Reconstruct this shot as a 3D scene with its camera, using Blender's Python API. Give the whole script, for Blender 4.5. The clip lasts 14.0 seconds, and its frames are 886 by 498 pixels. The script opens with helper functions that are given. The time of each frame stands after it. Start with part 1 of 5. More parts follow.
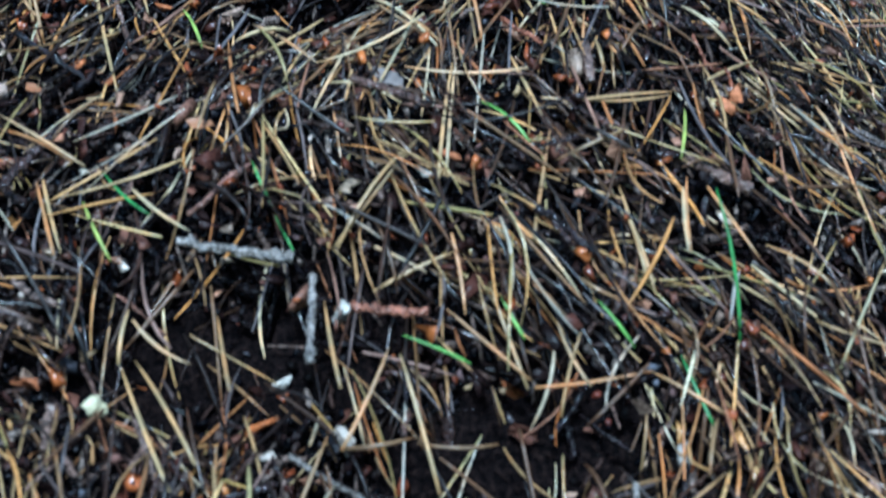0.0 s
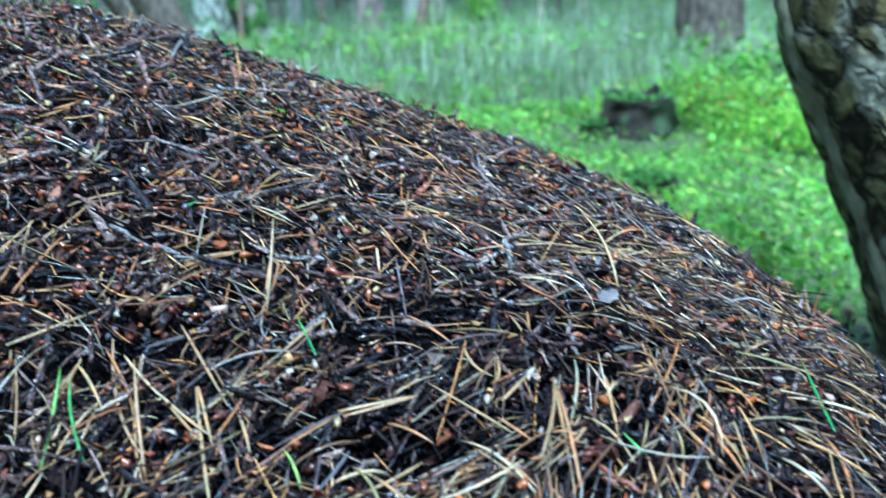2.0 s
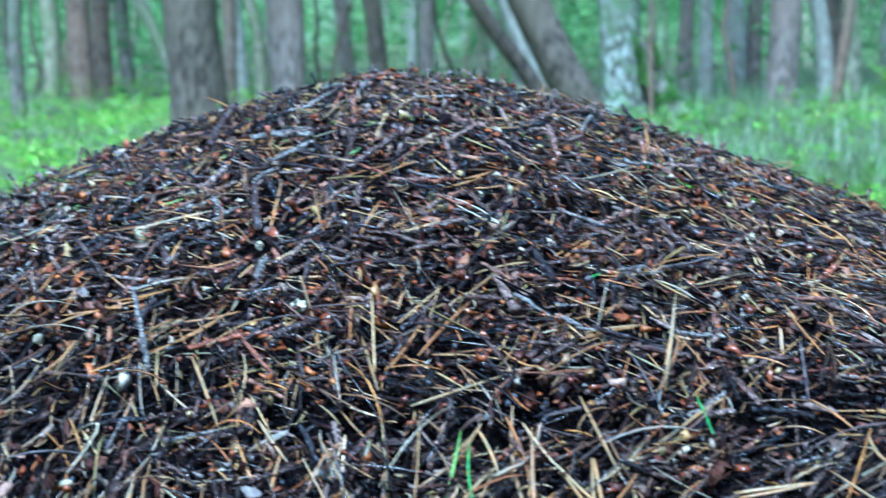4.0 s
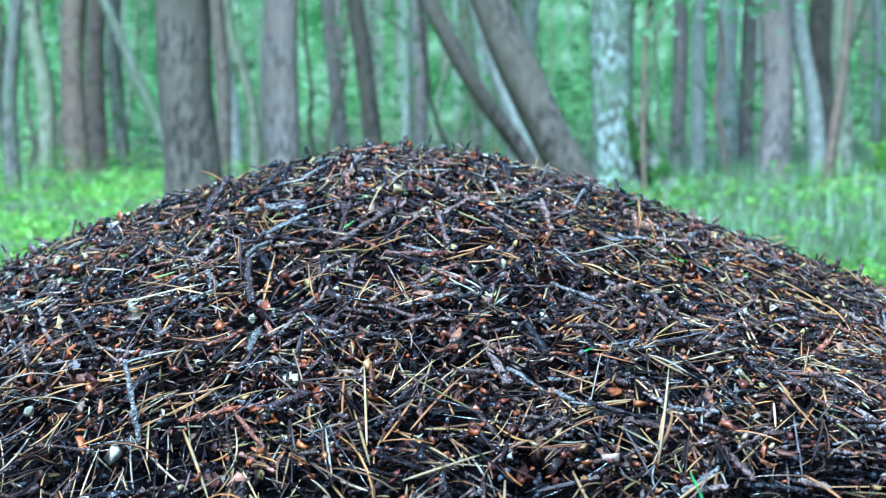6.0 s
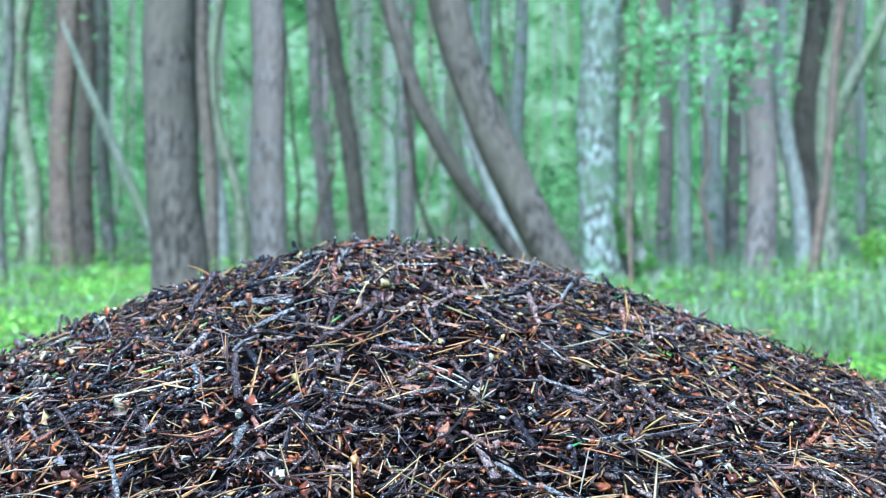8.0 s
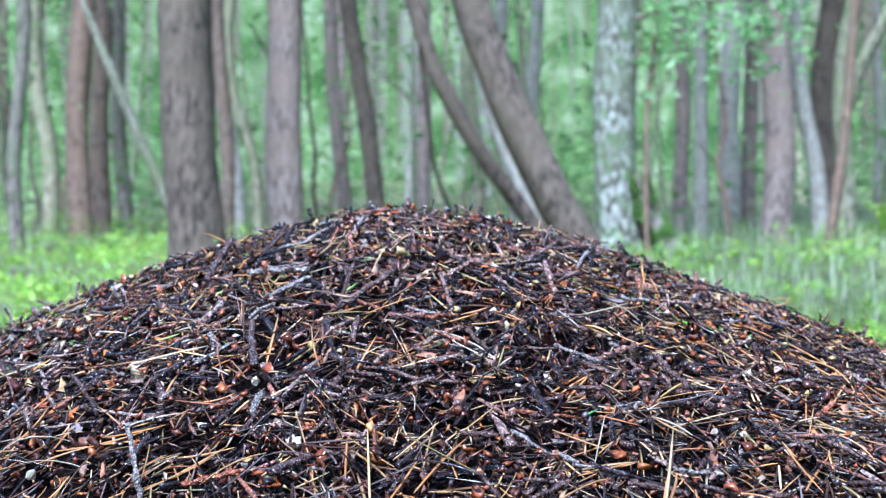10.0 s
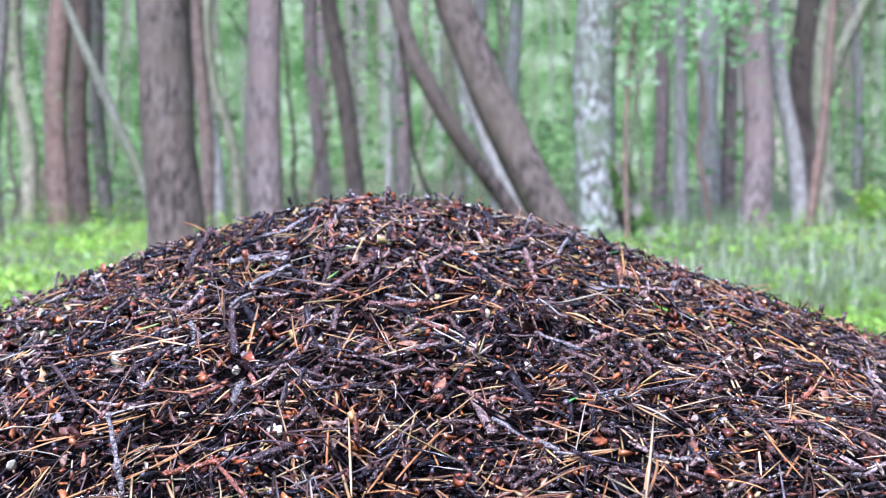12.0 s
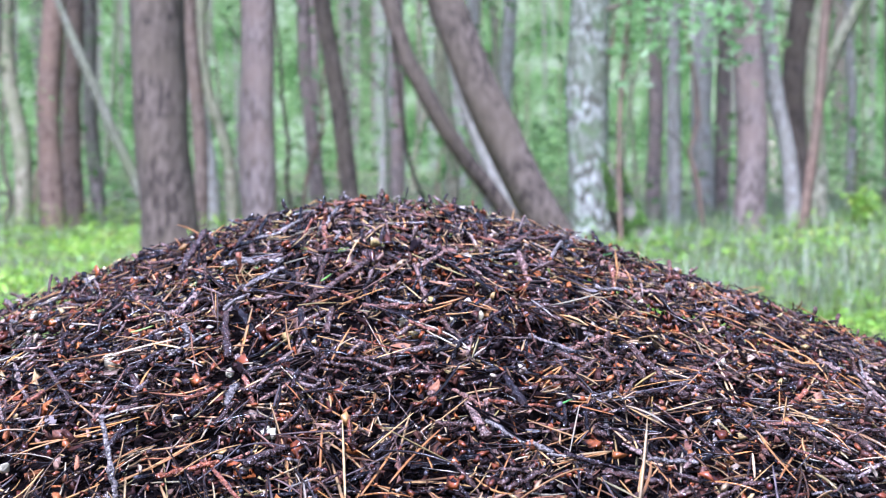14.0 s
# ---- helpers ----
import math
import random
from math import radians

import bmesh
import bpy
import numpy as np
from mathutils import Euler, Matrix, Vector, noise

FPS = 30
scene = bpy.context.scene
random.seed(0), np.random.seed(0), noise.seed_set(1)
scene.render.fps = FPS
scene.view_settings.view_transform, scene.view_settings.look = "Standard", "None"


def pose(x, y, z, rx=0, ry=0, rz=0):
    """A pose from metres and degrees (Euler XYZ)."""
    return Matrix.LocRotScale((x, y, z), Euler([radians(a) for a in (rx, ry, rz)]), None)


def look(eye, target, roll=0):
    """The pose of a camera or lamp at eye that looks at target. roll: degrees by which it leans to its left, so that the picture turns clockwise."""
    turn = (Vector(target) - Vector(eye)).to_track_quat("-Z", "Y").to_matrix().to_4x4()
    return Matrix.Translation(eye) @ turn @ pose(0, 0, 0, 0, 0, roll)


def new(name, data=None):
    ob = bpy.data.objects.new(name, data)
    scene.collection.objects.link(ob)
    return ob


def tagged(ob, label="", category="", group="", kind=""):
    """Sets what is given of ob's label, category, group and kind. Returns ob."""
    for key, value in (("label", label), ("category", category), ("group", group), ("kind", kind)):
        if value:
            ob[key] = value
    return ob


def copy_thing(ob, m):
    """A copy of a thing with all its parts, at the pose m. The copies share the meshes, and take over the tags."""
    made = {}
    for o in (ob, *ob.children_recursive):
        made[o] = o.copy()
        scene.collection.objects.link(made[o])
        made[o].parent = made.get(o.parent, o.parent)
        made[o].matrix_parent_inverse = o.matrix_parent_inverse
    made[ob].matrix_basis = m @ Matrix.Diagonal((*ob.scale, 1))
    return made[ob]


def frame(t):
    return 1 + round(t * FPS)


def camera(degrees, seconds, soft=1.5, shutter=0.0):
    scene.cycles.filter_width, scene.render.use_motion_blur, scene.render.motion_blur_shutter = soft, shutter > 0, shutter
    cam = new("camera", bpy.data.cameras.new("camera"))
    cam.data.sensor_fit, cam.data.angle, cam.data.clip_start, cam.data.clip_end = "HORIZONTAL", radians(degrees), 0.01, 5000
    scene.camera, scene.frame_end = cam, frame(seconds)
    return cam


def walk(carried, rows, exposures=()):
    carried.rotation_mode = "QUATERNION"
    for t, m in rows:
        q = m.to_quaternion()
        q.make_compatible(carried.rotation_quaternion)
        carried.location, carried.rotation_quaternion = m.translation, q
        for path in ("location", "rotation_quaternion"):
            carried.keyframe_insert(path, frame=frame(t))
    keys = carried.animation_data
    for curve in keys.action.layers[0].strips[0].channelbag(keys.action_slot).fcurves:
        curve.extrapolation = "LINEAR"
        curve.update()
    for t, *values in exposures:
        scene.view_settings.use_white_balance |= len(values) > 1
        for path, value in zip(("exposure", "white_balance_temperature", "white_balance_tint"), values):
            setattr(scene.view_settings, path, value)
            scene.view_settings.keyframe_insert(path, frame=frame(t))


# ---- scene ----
import itertools

# The camera stands on a tripod in front of the mound and only pans and tilts.
cam = camera(30.0, 14.0, soft=1.2, shutter=0.42)
cam.data.dof.use_dof = True
cam.data.dof.focus_distance = 1.09
cam.data.dof.aperture_fstop = 14.0
EYE = 0.62
ROWS = [
    (0, -17.15, -25.56, -0.41),
    (0.5, -17.24, -22.14, -0.22),
    (1, -17.18, -17.44, 0.18),
    (1.5, -16.45, -13.53, 0.15),
    (2, -13.67, -10.20, -0.12),
    (2.5, -11.20, -9.11, -0.17),
    (3, -7.92, -8.94, -0.11),
    (3.5, -3.75, -8.84, 0.02),
    (4, 0.37, -7.62, 0.01),
    (4.2, 1.60, -7.03, 0.12),
    (6.3, -0.16, -4.68, 0.23),
    (6.5, -0.32, -4.31, 0.20),
    (7, -0.58, -2.96, 0.21),
    (7.2, -0.64, -2.40, 0.22),
    (9.3, 0.47, -1.62, 0.03),
    (9.5, 0.46, -1.94, 0.06),
    (10, 0.25, -2.92, 0.14),
    (10.5, 0.06, -3.23, 0.09),
    (11, -0.00, -3.50, 0.00),
    (11.5, -0.17, -3.51, -0.07),
    (12, -0.43, -3.33, -0.05),
    (12.5, -0.57, -3.27, -0.05),
    (13, -0.66, -3.27, -0.07),
    (13.5, -0.66, -3.24, -0.04),
    (14, -0.65, -3.25, -0.07),
]
EXPOSURES = [
    (0.0, 1.13, 4380, -8), (0.6, 1.27, 4290, -8), (1.5, 1.54, 3990, -12), (2.5, 1.66, 4100, -5), (3.0, 1.64, 4000, -9), (4.0, 1.63, 3960, -7), (6.5, 1.81, 4000, -9), (7.0, 1.82, 4040, -8),
    (9.5, 1.88, 4540, 10), (10.5, 1.86, 4780, 19), (11.5, 1.87, 4890, 29), (14.0, 1.88, 4890, 29),
]
walk(cam, [(t, pose(0, 0, EYE, 90 + pitch, 0, yaw) @ pose(0, 0, 0, 0, 0, roll)) for t, yaw, pitch, roll in ROWS], EXPOSURES)

# ---- light: overcast sky over an open pine wood ----
world = bpy.data.worlds.new("overcast_sky")
scene.world = world
world.use_nodes = True
wn = world.node_tree.nodes
sky = wn.new("ShaderNodeTexSky")
sky.sky_type = "NISHITA"
sky.sun_disc = False
sky.sun_elevation = radians(60)
sky.sun_rotation = radians(198)
sky.air_density = 1.6
sky.dust_density = 3.0
wn["Background"].inputs["Strength"].default_value = 0.078
world.node_tree.links.new(sky.outputs[0], wn["Background"].inputs["Color"])
sun = new("sun", bpy.data.lights.new("sun", "SUN"))
sun.data.energy = 3.05
sun.data.angle = radians(14)
sun.data.color = (1.0, 0.98, 0.95)
sun.matrix_world = look((-1.5, -3.1, 8.6), (0, 1.4, 0.4))

rng = np.random.default_rng(7)


# ---- noise and heights ----
def lattice(ix, iy, seed):
    h = np.sin(ix * 127.1 + iy * 311.7 + seed * 74.7) * 43758.5453
    return h - np.floor(h)


def value_noise(x, y, seed=0):
    ix, iy = np.floor(x), np.floor(y)
    fx, fy = x - ix, y - iy
    fx, fy = fx * fx * (3 - 2 * fx), fy * fy * (3 - 2 * fy)
    a, b = lattice(ix, iy, seed), lattice(ix + 1, iy, seed)
    c, d = lattice(ix, iy + 1, seed), lattice(ix + 1, iy + 1, seed)
    return (a * (1 - fx) + b * fx) * (1 - fy) + (c * (1 - fx) + d * fx) * fy


def fractal(x, y, seed=0, octaves=3):
    return sum(value_noise(x * 2 ** i, y * 2 ** i, seed + i) * 0.5 ** (i + 1) for i in range(octaves))


PEAK_X, PEAK_Y, PEAK_Z = -0.047, 1.546, 0.580


def mound_plain(x, y):
    """The mound's smooth outline: a blunt cone, steeper towards its foot, with a shoulder on one flank."""
    dx, dy = x - PEAK_X, (y - PEAK_Y) / 1.0226
    r = np.sqrt(np.where(dx > 0, dx / 0.9225, dx / 0.875) ** 2 + dy ** 2)
    z = PEAK_Z - 0.3535 * (np.sqrt(r * r + 0.1473 ** 2) - 0.1473) - 0.1225 * np.maximum(r - 0.35, 0) ** 2.635
    z = z - 0.8377 * np.maximum(x - 0.28 - 0.25 * np.maximum(y - 0.7, 0), 0) ** 2
    z = z + 0.014 * np.exp(-((x - 0.58) ** 2 + (y - 1.25) ** 2) / 0.16 ** 2)
    return z + 0.1121 * np.exp(-((x - 0.427) ** 2 + (y - 0.739) ** 2) / 0.31 ** 2)


def mound(x, y):
    z = mound_plain(x, y)
    z = z + 0.018 * (fractal(x * 5.5 + 3.1, y * 5.5, 3) - 0.45)
    z = z - 0.016 * np.exp(-((x - 0.17) / 0.10) ** 2 - ((y - 0.78) / 0.035) ** 2)
    z = z - 0.020 * np.exp(-((x - 0.08) / 0.10) ** 2 - ((y - 0.615) / 0.028) ** 2)
    z = z - 0.028 * np.exp(-((x - 0.19) / 0.09) ** 2 - ((y - 0.545) / 0.03) ** 2)
    z = np.clip(z, -2.0, 2.0)
    return 0.035 * np.logaddexp(z / 0.035, 0.0) - 0.012


def mound_normal(x, y, e=0.012):
    gx = (mound(x + e, y) - mound(x - e, y)) / (2 * e)
    gy = (mound(x, y + e) - mound(x, y - e)) / (2 * e)
    n = np.stack([-gx, -gy, np.ones_like(gx)], 1)
    return n / np.linalg.norm(n, axis=1, keepdims=True)


def ground_height(x, y):
    d = np.hypot(x, y - 1.2)
    swell = np.clip((d - 1.6) / 3, 0, 1)
    return swell * (0.16 * (fractal(x * 0.35 + 7, y * 0.35, 11) - 0.45) + 0.05 * (value_noise(x * 1.3, y * 1.3, 21) - 0.5))


# ---- materials ----
def material(name):
    m = bpy.data.materials.new(name)
    m.use_nodes = True
    return m, m.node_tree.nodes, m.node_tree.links, m.node_tree.nodes["Principled BSDF"]


def ramp(nodes, stops, constant=False):
    r = nodes.new("ShaderNodeValToRGB")
    if constant:
        r.color_ramp.interpolation = "CONSTANT"
    els = r.color_ramp.elements
    while len(els) < len(stops):
        els.new(0.5)
    for e, (p, c) in zip(els, stops):
        e.position, e.color = p, (*c, 1)
    return r


def litter_material(name, stops, rough=0.45, each=False, scale=900.0, bump=0.25, spec=0.5, grain=(0.75, 1.2), depth=0.0006, rust=0.0, scaly=0.0):
    """Small dry or damp plant pieces: a colour for each piece, then grain and blotches along it."""
    m, n, l, b = material(name)
    if each:
        src = n.new("ShaderNodeObjectInfo").outputs["Random"]
    else:
        src = n.new("ShaderNodeNewGeometry").outputs["Random Per Island"]
    r = ramp(n, stops)
    l.new(src, r.inputs[0])
    tc = n.new("ShaderNodeTexCoord")
    fine = n.new("ShaderNodeTexNoise")
    fine.inputs["Scale"].default_value = scale
    fine.inputs["Detail"].default_value = 3
    l.new(tc.outputs["Object"], fine.inputs["Vector"])
    grain_out = fine.outputs["Fac"]
    blot = n.new("ShaderNodeTexNoise")
    blot.inputs["Scale"].default_value = scale * 0.12
    l.new(tc.outputs["Object"], blot.inputs["Vector"])
    mr = n.new("ShaderNodeMapRange")
    mr.inputs["From Min"].default_value, mr.inputs["From Max"].default_value = 0.3, 0.7
    mr.inputs["To Min"].default_value, mr.inputs["To Max"].default_value = 0.55, 1.25
    l.new(blot.outputs["Fac"], mr.inputs["Value"])
    mul = n.new("ShaderNodeMix")
    mul.data_type, mul.blend_type = "RGBA", "MULTIPLY"
    mul.inputs["Factor"].default_value = 1.0
    l.new(r.outputs[0], mul.inputs["A"])
    l.new(mr.outputs[0], mul.inputs["B"])
    mr2 = n.new("ShaderNodeMapRange")
    mr2.inputs["From Min"].default_value, mr2.inputs["From Max"].default_value = 0.25, 0.75
    mr2.inputs["To Min"].default_value, mr2.inputs["To Max"].default_value = grain
    l.new(grain_out, mr2.inputs["Value"])
    mul2 = n.new("ShaderNodeMix")
    mul2.data_type, mul2.blend_type = "RGBA", "MULTIPLY"
    mul2.inputs["Factor"].default_value = 1.0
    l.new(mul.outputs["Result"], mul2.inputs["A"])
    l.new(mr2.outputs[0], mul2.inputs["B"])
    out = mul2.outputs["Result"]
    if rust:
        spots_of = ramp(n, [(0.46, (0, 0, 0)), (0.60, (rust, rust, rust))])
        l.new(blot.outputs["Fac"], spots_of.inputs[0])
        mix = n.new("ShaderNodeMix")
        mix.data_type, mix.blend_type = "RGBA", "MULTIPLY"
        mix.inputs["B"].default_value = (0.95, 0.52, 0.22, 1)
        l.new(spots_of.outputs[0], mix.inputs["Factor"])
        l.new(out, mix.inputs["A"])
        out = mix.outputs["Result"]
    if scaly:
        cells = n.new("ShaderNodeTexVoronoi")
        cells.feature = "F1"
        cells.inputs["Scale"].default_value = scaly
        l.new(tc.outputs["Object"], cells.inputs["Vector"])
        dome = n.new("ShaderNodeMapRange")
        dome.inputs["From Min"].default_value, dome.inputs["From Max"].default_value = 0.1, 0.75
        dome.inputs["To Min"].default_value, dome.inputs["To Max"].default_value = 1.0, 0.0
        l.new(cells.outputs["Distance"], dome.inputs["Value"])
        tint = n.new("ShaderNodeMapRange")
        tint.inputs["To Min"].default_value, tint.inputs["To Max"].default_value = 0.4, 1.5
        pick = n.new("ShaderNodeSeparateColor")
        l.new(cells.outputs["Color"], pick.inputs[0])
        l.new(pick.outputs[0], tint.inputs["Value"])
        each_scale = n.new("ShaderNodeMix")
        each_scale.data_type, each_scale.blend_type = "RGBA", "MULTIPLY"
        each_scale.inputs["Factor"].default_value = 1.0
        l.new(out, each_scale.inputs["A"])
        l.new(tint.outputs[0], each_scale.inputs["B"])
        out = each_scale.outputs["Result"]
        grain_out = dome.outputs[0]
    l.new(out, b.inputs["Base Color"])
    b.inputs["Roughness"].default_value = rough
    b.inputs["Specular IOR Level"].default_value = spec
    bp = n.new("ShaderNodeBump")
    bp.inputs["Strength"].default_value = bump
    bp.inputs["Distance"].default_value = depth
    l.new(grain_out, bp.inputs["Height"])
    l.new(bp.outputs[0], b.inputs["Normal"])
    return m


NEEDLE = [(0.0, (0.010, 0.007, 0.006)), (0.22, (0.030, 0.017, 0.011)), (0.42, (0.115, 0.058, 0.026)), (0.57, (0.22, 0.13, 0.060)),
          (0.68, (0.34, 0.22, 0.095)), (0.74, (0.30, 0.24, 0.085)), (0.81, (0.36, 0.32, 0.27)), (0.89, (0.62, 0.44, 0.19)), (0.95, (0.48, 0.19, 0.045)), (1.0, (0.78, 0.66, 0.42))]
OLD = [(0.0, (0.005, 0.003, 0.003)), (0.30, (0.014, 0.008, 0.006)), (0.46, (0.05, 0.025, 0.017)), (0.62, (0.14, 0.12, 0.12)), (0.76, (0.32, 0.115, 0.034)), (0.88, (0.36, 0.24, 0.11)), (1.0, (0.54, 0.24, 0.06))]
TWIG = [(0.0, (0.006, 0.004, 0.005)), (0.28, (0.020, 0.010, 0.009)), (0.48, (0.062, 0.033, 0.026)), (0.68, (0.115, 0.064, 0.048)), (0.81, (0.23, 0.16, 0.13)), (0.89, (0.22, 0.066, 0.028)), (0.94, (0.18, 0.15, 0.135)), (1.0, (0.20, 0.17, 0.145))]
SCALE = [(0.0, (0.014, 0.007, 0.006)), (0.22, (0.06, 0.018, 0.011)), (0.42, (0.17, 0.042, 0.014)), (0.66, (0.26, 0.068, 0.018)), (0.80, (0.40, 0.13, 0.03)), (0.87, (0.40, 0.29, 0.10)), (0.93, (0.34, 0.22, 0.13)), (1.0, (0.55, 0.47, 0.36))]
BEAD = [(0.0, (0.010, 0.008, 0.010)), (0.40, (0.032, 0.020, 0.020)), (0.54, (0.10, 0.095, 0.105)), (0.66, (0.09, 0.022, 0.014)), (0.84, (0.16, 0.036, 0.016)), (0.95, (0.30, 0.075, 0.018)), (1.0, (0.36, 0.19, 0.07))]
# Crumb tones go near black: shade of the gaps is added to soil colour.
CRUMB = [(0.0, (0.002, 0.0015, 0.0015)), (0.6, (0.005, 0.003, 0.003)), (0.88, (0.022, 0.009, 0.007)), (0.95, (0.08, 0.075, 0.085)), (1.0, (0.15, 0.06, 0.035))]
CHIP = [(0.0, (0.006, 0.004, 0.004)), (0.38, (0.020, 0.010, 0.009)), (0.60, (0.075, 0.028, 0.019)), (0.76, (0.15, 0.068, 0.045)), (0.86, (0.24, 0.17, 0.125)), (0.93, (0.36, 0.11, 0.03)), (1.0, (0.48, 0.43, 0.37))]
chip_mat = litter_material("bark_chip", CHIP, 0.24, scale=600, bump=0.9, spec=0.12, grain=(0.5, 1.4))
bead_mat = litter_material("bud_and_seed", BEAD, 0.22, scale=500, spec=0.6)
rust_each = litter_material("rust_needle", [(0.0, (0.30, 0.12, 0.035)), (0.6, (0.42, 0.20, 0.06)), (1.0, (0.46, 0.32, 0.14))], 0.4, True, spec=0.35)
needle_mat = litter_material("dry_needle", NEEDLE, 0.22, scale=520, spec=0.7, rust=0.45)
needle_each = litter_material("dry_needle_single", NEEDLE, 0.34, True, scale=520, rust=0.45)
old_mat = litter_material("old_needle", OLD, 0.25, spec=0.12)
old_each = litter_material("old_needle_single", OLD, 0.3, True, spec=0.2)
twig_mat = litter_material("twig_bark", TWIG, 0.18, scale=650, bump=0.8, spec=0.5, grain=(0.35, 1.6), depth=0.0011, scaly=640)
twig_each = litter_material("twig_bark_single", TWIG, 0.2, True, scale=650, bump=0.8, spec=0.5, grain=(0.35, 1.6), depth=0.0011, scaly=640)
scale_mat = litter_material("bud_scale", SCALE, 0.24, scale=500, spec=0.6)
scale_each = litter_material("bud_scale_single", SCALE, 0.4, True, scale=500)
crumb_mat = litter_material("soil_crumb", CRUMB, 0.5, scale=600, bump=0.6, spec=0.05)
# Dark wet debris, its stops lowered further to carry the hollows' shadow.
debris_mat = litter_material("wet_shaded_debris", [(0.0, (0.004, 0.003, 0.004)), (0.55, (0.014, 0.009, 0.009)), (0.78, (0.045, 0.025, 0.019)), (0.91, (0.11, 0.075, 0.06)), (1.0, (0.22, 0.17, 0.14))], 0.26, scale=650, bump=0.8, spec=0.14, grain=(0.3, 1.6), depth=0.001, scaly=430)
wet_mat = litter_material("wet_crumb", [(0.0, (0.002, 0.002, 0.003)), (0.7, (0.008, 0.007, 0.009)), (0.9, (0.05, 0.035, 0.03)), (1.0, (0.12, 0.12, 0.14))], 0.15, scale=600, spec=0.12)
green_each = litter_material("green_needle", [(0.0, (0.05, 0.16, 0.03)), (0.5, (0.09, 0.26, 0.05)), (0.8, (0.20, 0.32, 0.05)), (1.0, (0.34, 0.33, 0.07))], 0.35, True)
straw_each = litter_material("straw_needle", [(0.0, (0.28, 0.175, 0.075)), (0.5, (0.40, 0.28, 0.13)), (0.8, (0.34, 0.155, 0.05)), (1.0, (0.46, 0.38, 0.23))], 0.34, True, scale=520, rust=0.4)
resin_mat = litter_material("pale_resin", [(0.0, (0.38, 0.32, 0.18)), (1.0, (0.50, 0.45, 0.31))], 0.5, True, scale=300, bump=0.8)
pale_leaf_mat = litter_material("pale_dead_leaf", [(0.0, (0.09, 0.085, 0.085)), (1.0, (0.19, 0.15, 0.13))], 0.5, True, scale=250, bump=0.5)
brown_leaf_mat = litter_material("brown_dead_leaf", [(0.0, (0.26, 0.10, 0.04)), (1.0, (0.34, 0.17, 0.08))], 0.5, True, scale=250, bump=0.5)


def soil_material():
    m, n, l, b = material("mound_soil_gap_shade")
    tc = n.new("ShaderNodeTexCoord")
    a = n.new("ShaderNodeTexNoise")
    a.inputs["Scale"].default_value, a.inputs["Detail"].default_value = 320, 6
    l.new(tc.outputs["Object"], a.inputs["Vector"])
    # Blacker than the soil itself, with the shade between the pieces put in.
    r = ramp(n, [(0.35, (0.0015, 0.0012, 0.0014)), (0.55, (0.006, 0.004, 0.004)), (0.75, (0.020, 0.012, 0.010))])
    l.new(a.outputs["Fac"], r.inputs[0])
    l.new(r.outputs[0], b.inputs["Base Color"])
    b.inputs["Roughness"].default_value = 0.9
    b.inputs["Specular IOR Level"].default_value = 0.02
    bp = n.new("ShaderNodeBump")
    bp.inputs["Strength"].default_value, bp.inputs["Distance"].default_value = 1.0, 0.004
    l.new(a.outputs["Fac"], bp.inputs["Height"])
    l.new(bp.outputs[0], b.inputs["Normal"])
    return m


soil_mat = soil_material()


def bark_material(name, dark, light, accent, stretch=0.38, scale=34.0, amount=0.25, green=0.0, span=(0.38, 0.5, 0.62)):
    """Fissured bark: long plates, darker furrows, blotches of a second colour, a green film near the foot."""
    m, n, l, b = material(name)
    tc = n.new("ShaderNodeTexCoord")
    mp = n.new("ShaderNodeMapping")
    mp.inputs["Scale"].default_value = (1, 1, stretch)
    l.new(tc.outputs["Object"], mp.inputs["Vector"])
    nz = n.new("ShaderNodeTexNoise")
    nz.inputs["Scale"].default_value, nz.inputs["Detail"].default_value = scale, 6
    l.new(mp.outputs[0], nz.inputs["Vector"])
    r = ramp(n, [(span[0], dark), (span[1], tuple((p + q) / 2 for p, q in zip(dark, light))), (span[2], light)])
    l.new(nz.outputs["Fac"], r.inputs[0])
    big = n.new("ShaderNodeTexNoise")
    big.inputs["Scale"].default_value, big.inputs["Detail"].default_value = 3.2, 4
    l.new(tc.outputs["Object"], big.inputs["Vector"])
    br = ramp(n, [(0.55 - amount * 0.5, (0, 0, 0)), (0.68, (1, 1, 1))])
    l.new(big.outputs["Fac"], br.inputs[0])
    mx = n.new("ShaderNodeMix")
    mx.data_type = "RGBA"
    mx.inputs["B"].default_value = (*accent, 1)
    l.new(br.outputs[0], mx.inputs["Factor"])
    l.new(r.outputs[0], mx.inputs["A"])
    out = mx.outputs["Result"]
    if green:
        g = n.new("ShaderNodeTexNoise")
        g.inputs["Scale"].default_value, g.inputs["Detail"].default_value = 9, 5
        l.new(tc.outputs["Object"], g.inputs["Vector"])
        gr = ramp(n, [(0.5, (0, 0, 0)), (0.62, (green, green, green))])
        l.new(g.outputs["Fac"], gr.inputs[0])
        mg = n.new("ShaderNodeMix")
        mg.data_type = "RGBA"
        mg.inputs["B"].default_value = (0.10, 0.17, 0.05, 1)
        l.new(gr.outputs[0], mg.inputs["Factor"])
        l.new(out, mg.inputs["A"])
        out = mg.outputs["Result"]
    l.new(out, b.inputs["Base Color"])
    b.inputs["Roughness"].default_value = 0.85
    b.inputs["Specular IOR Level"].default_value = 0.2
    bp = n.new("ShaderNodeBump")
    bp.inputs["Strength"].default_value, bp.inputs["Distance"].default_value = 0.8, 0.012
    l.new(nz.outputs["Fac"], bp.inputs["Height"])
    l.new(bp.outputs[0], b.inputs["Normal"])
    return m


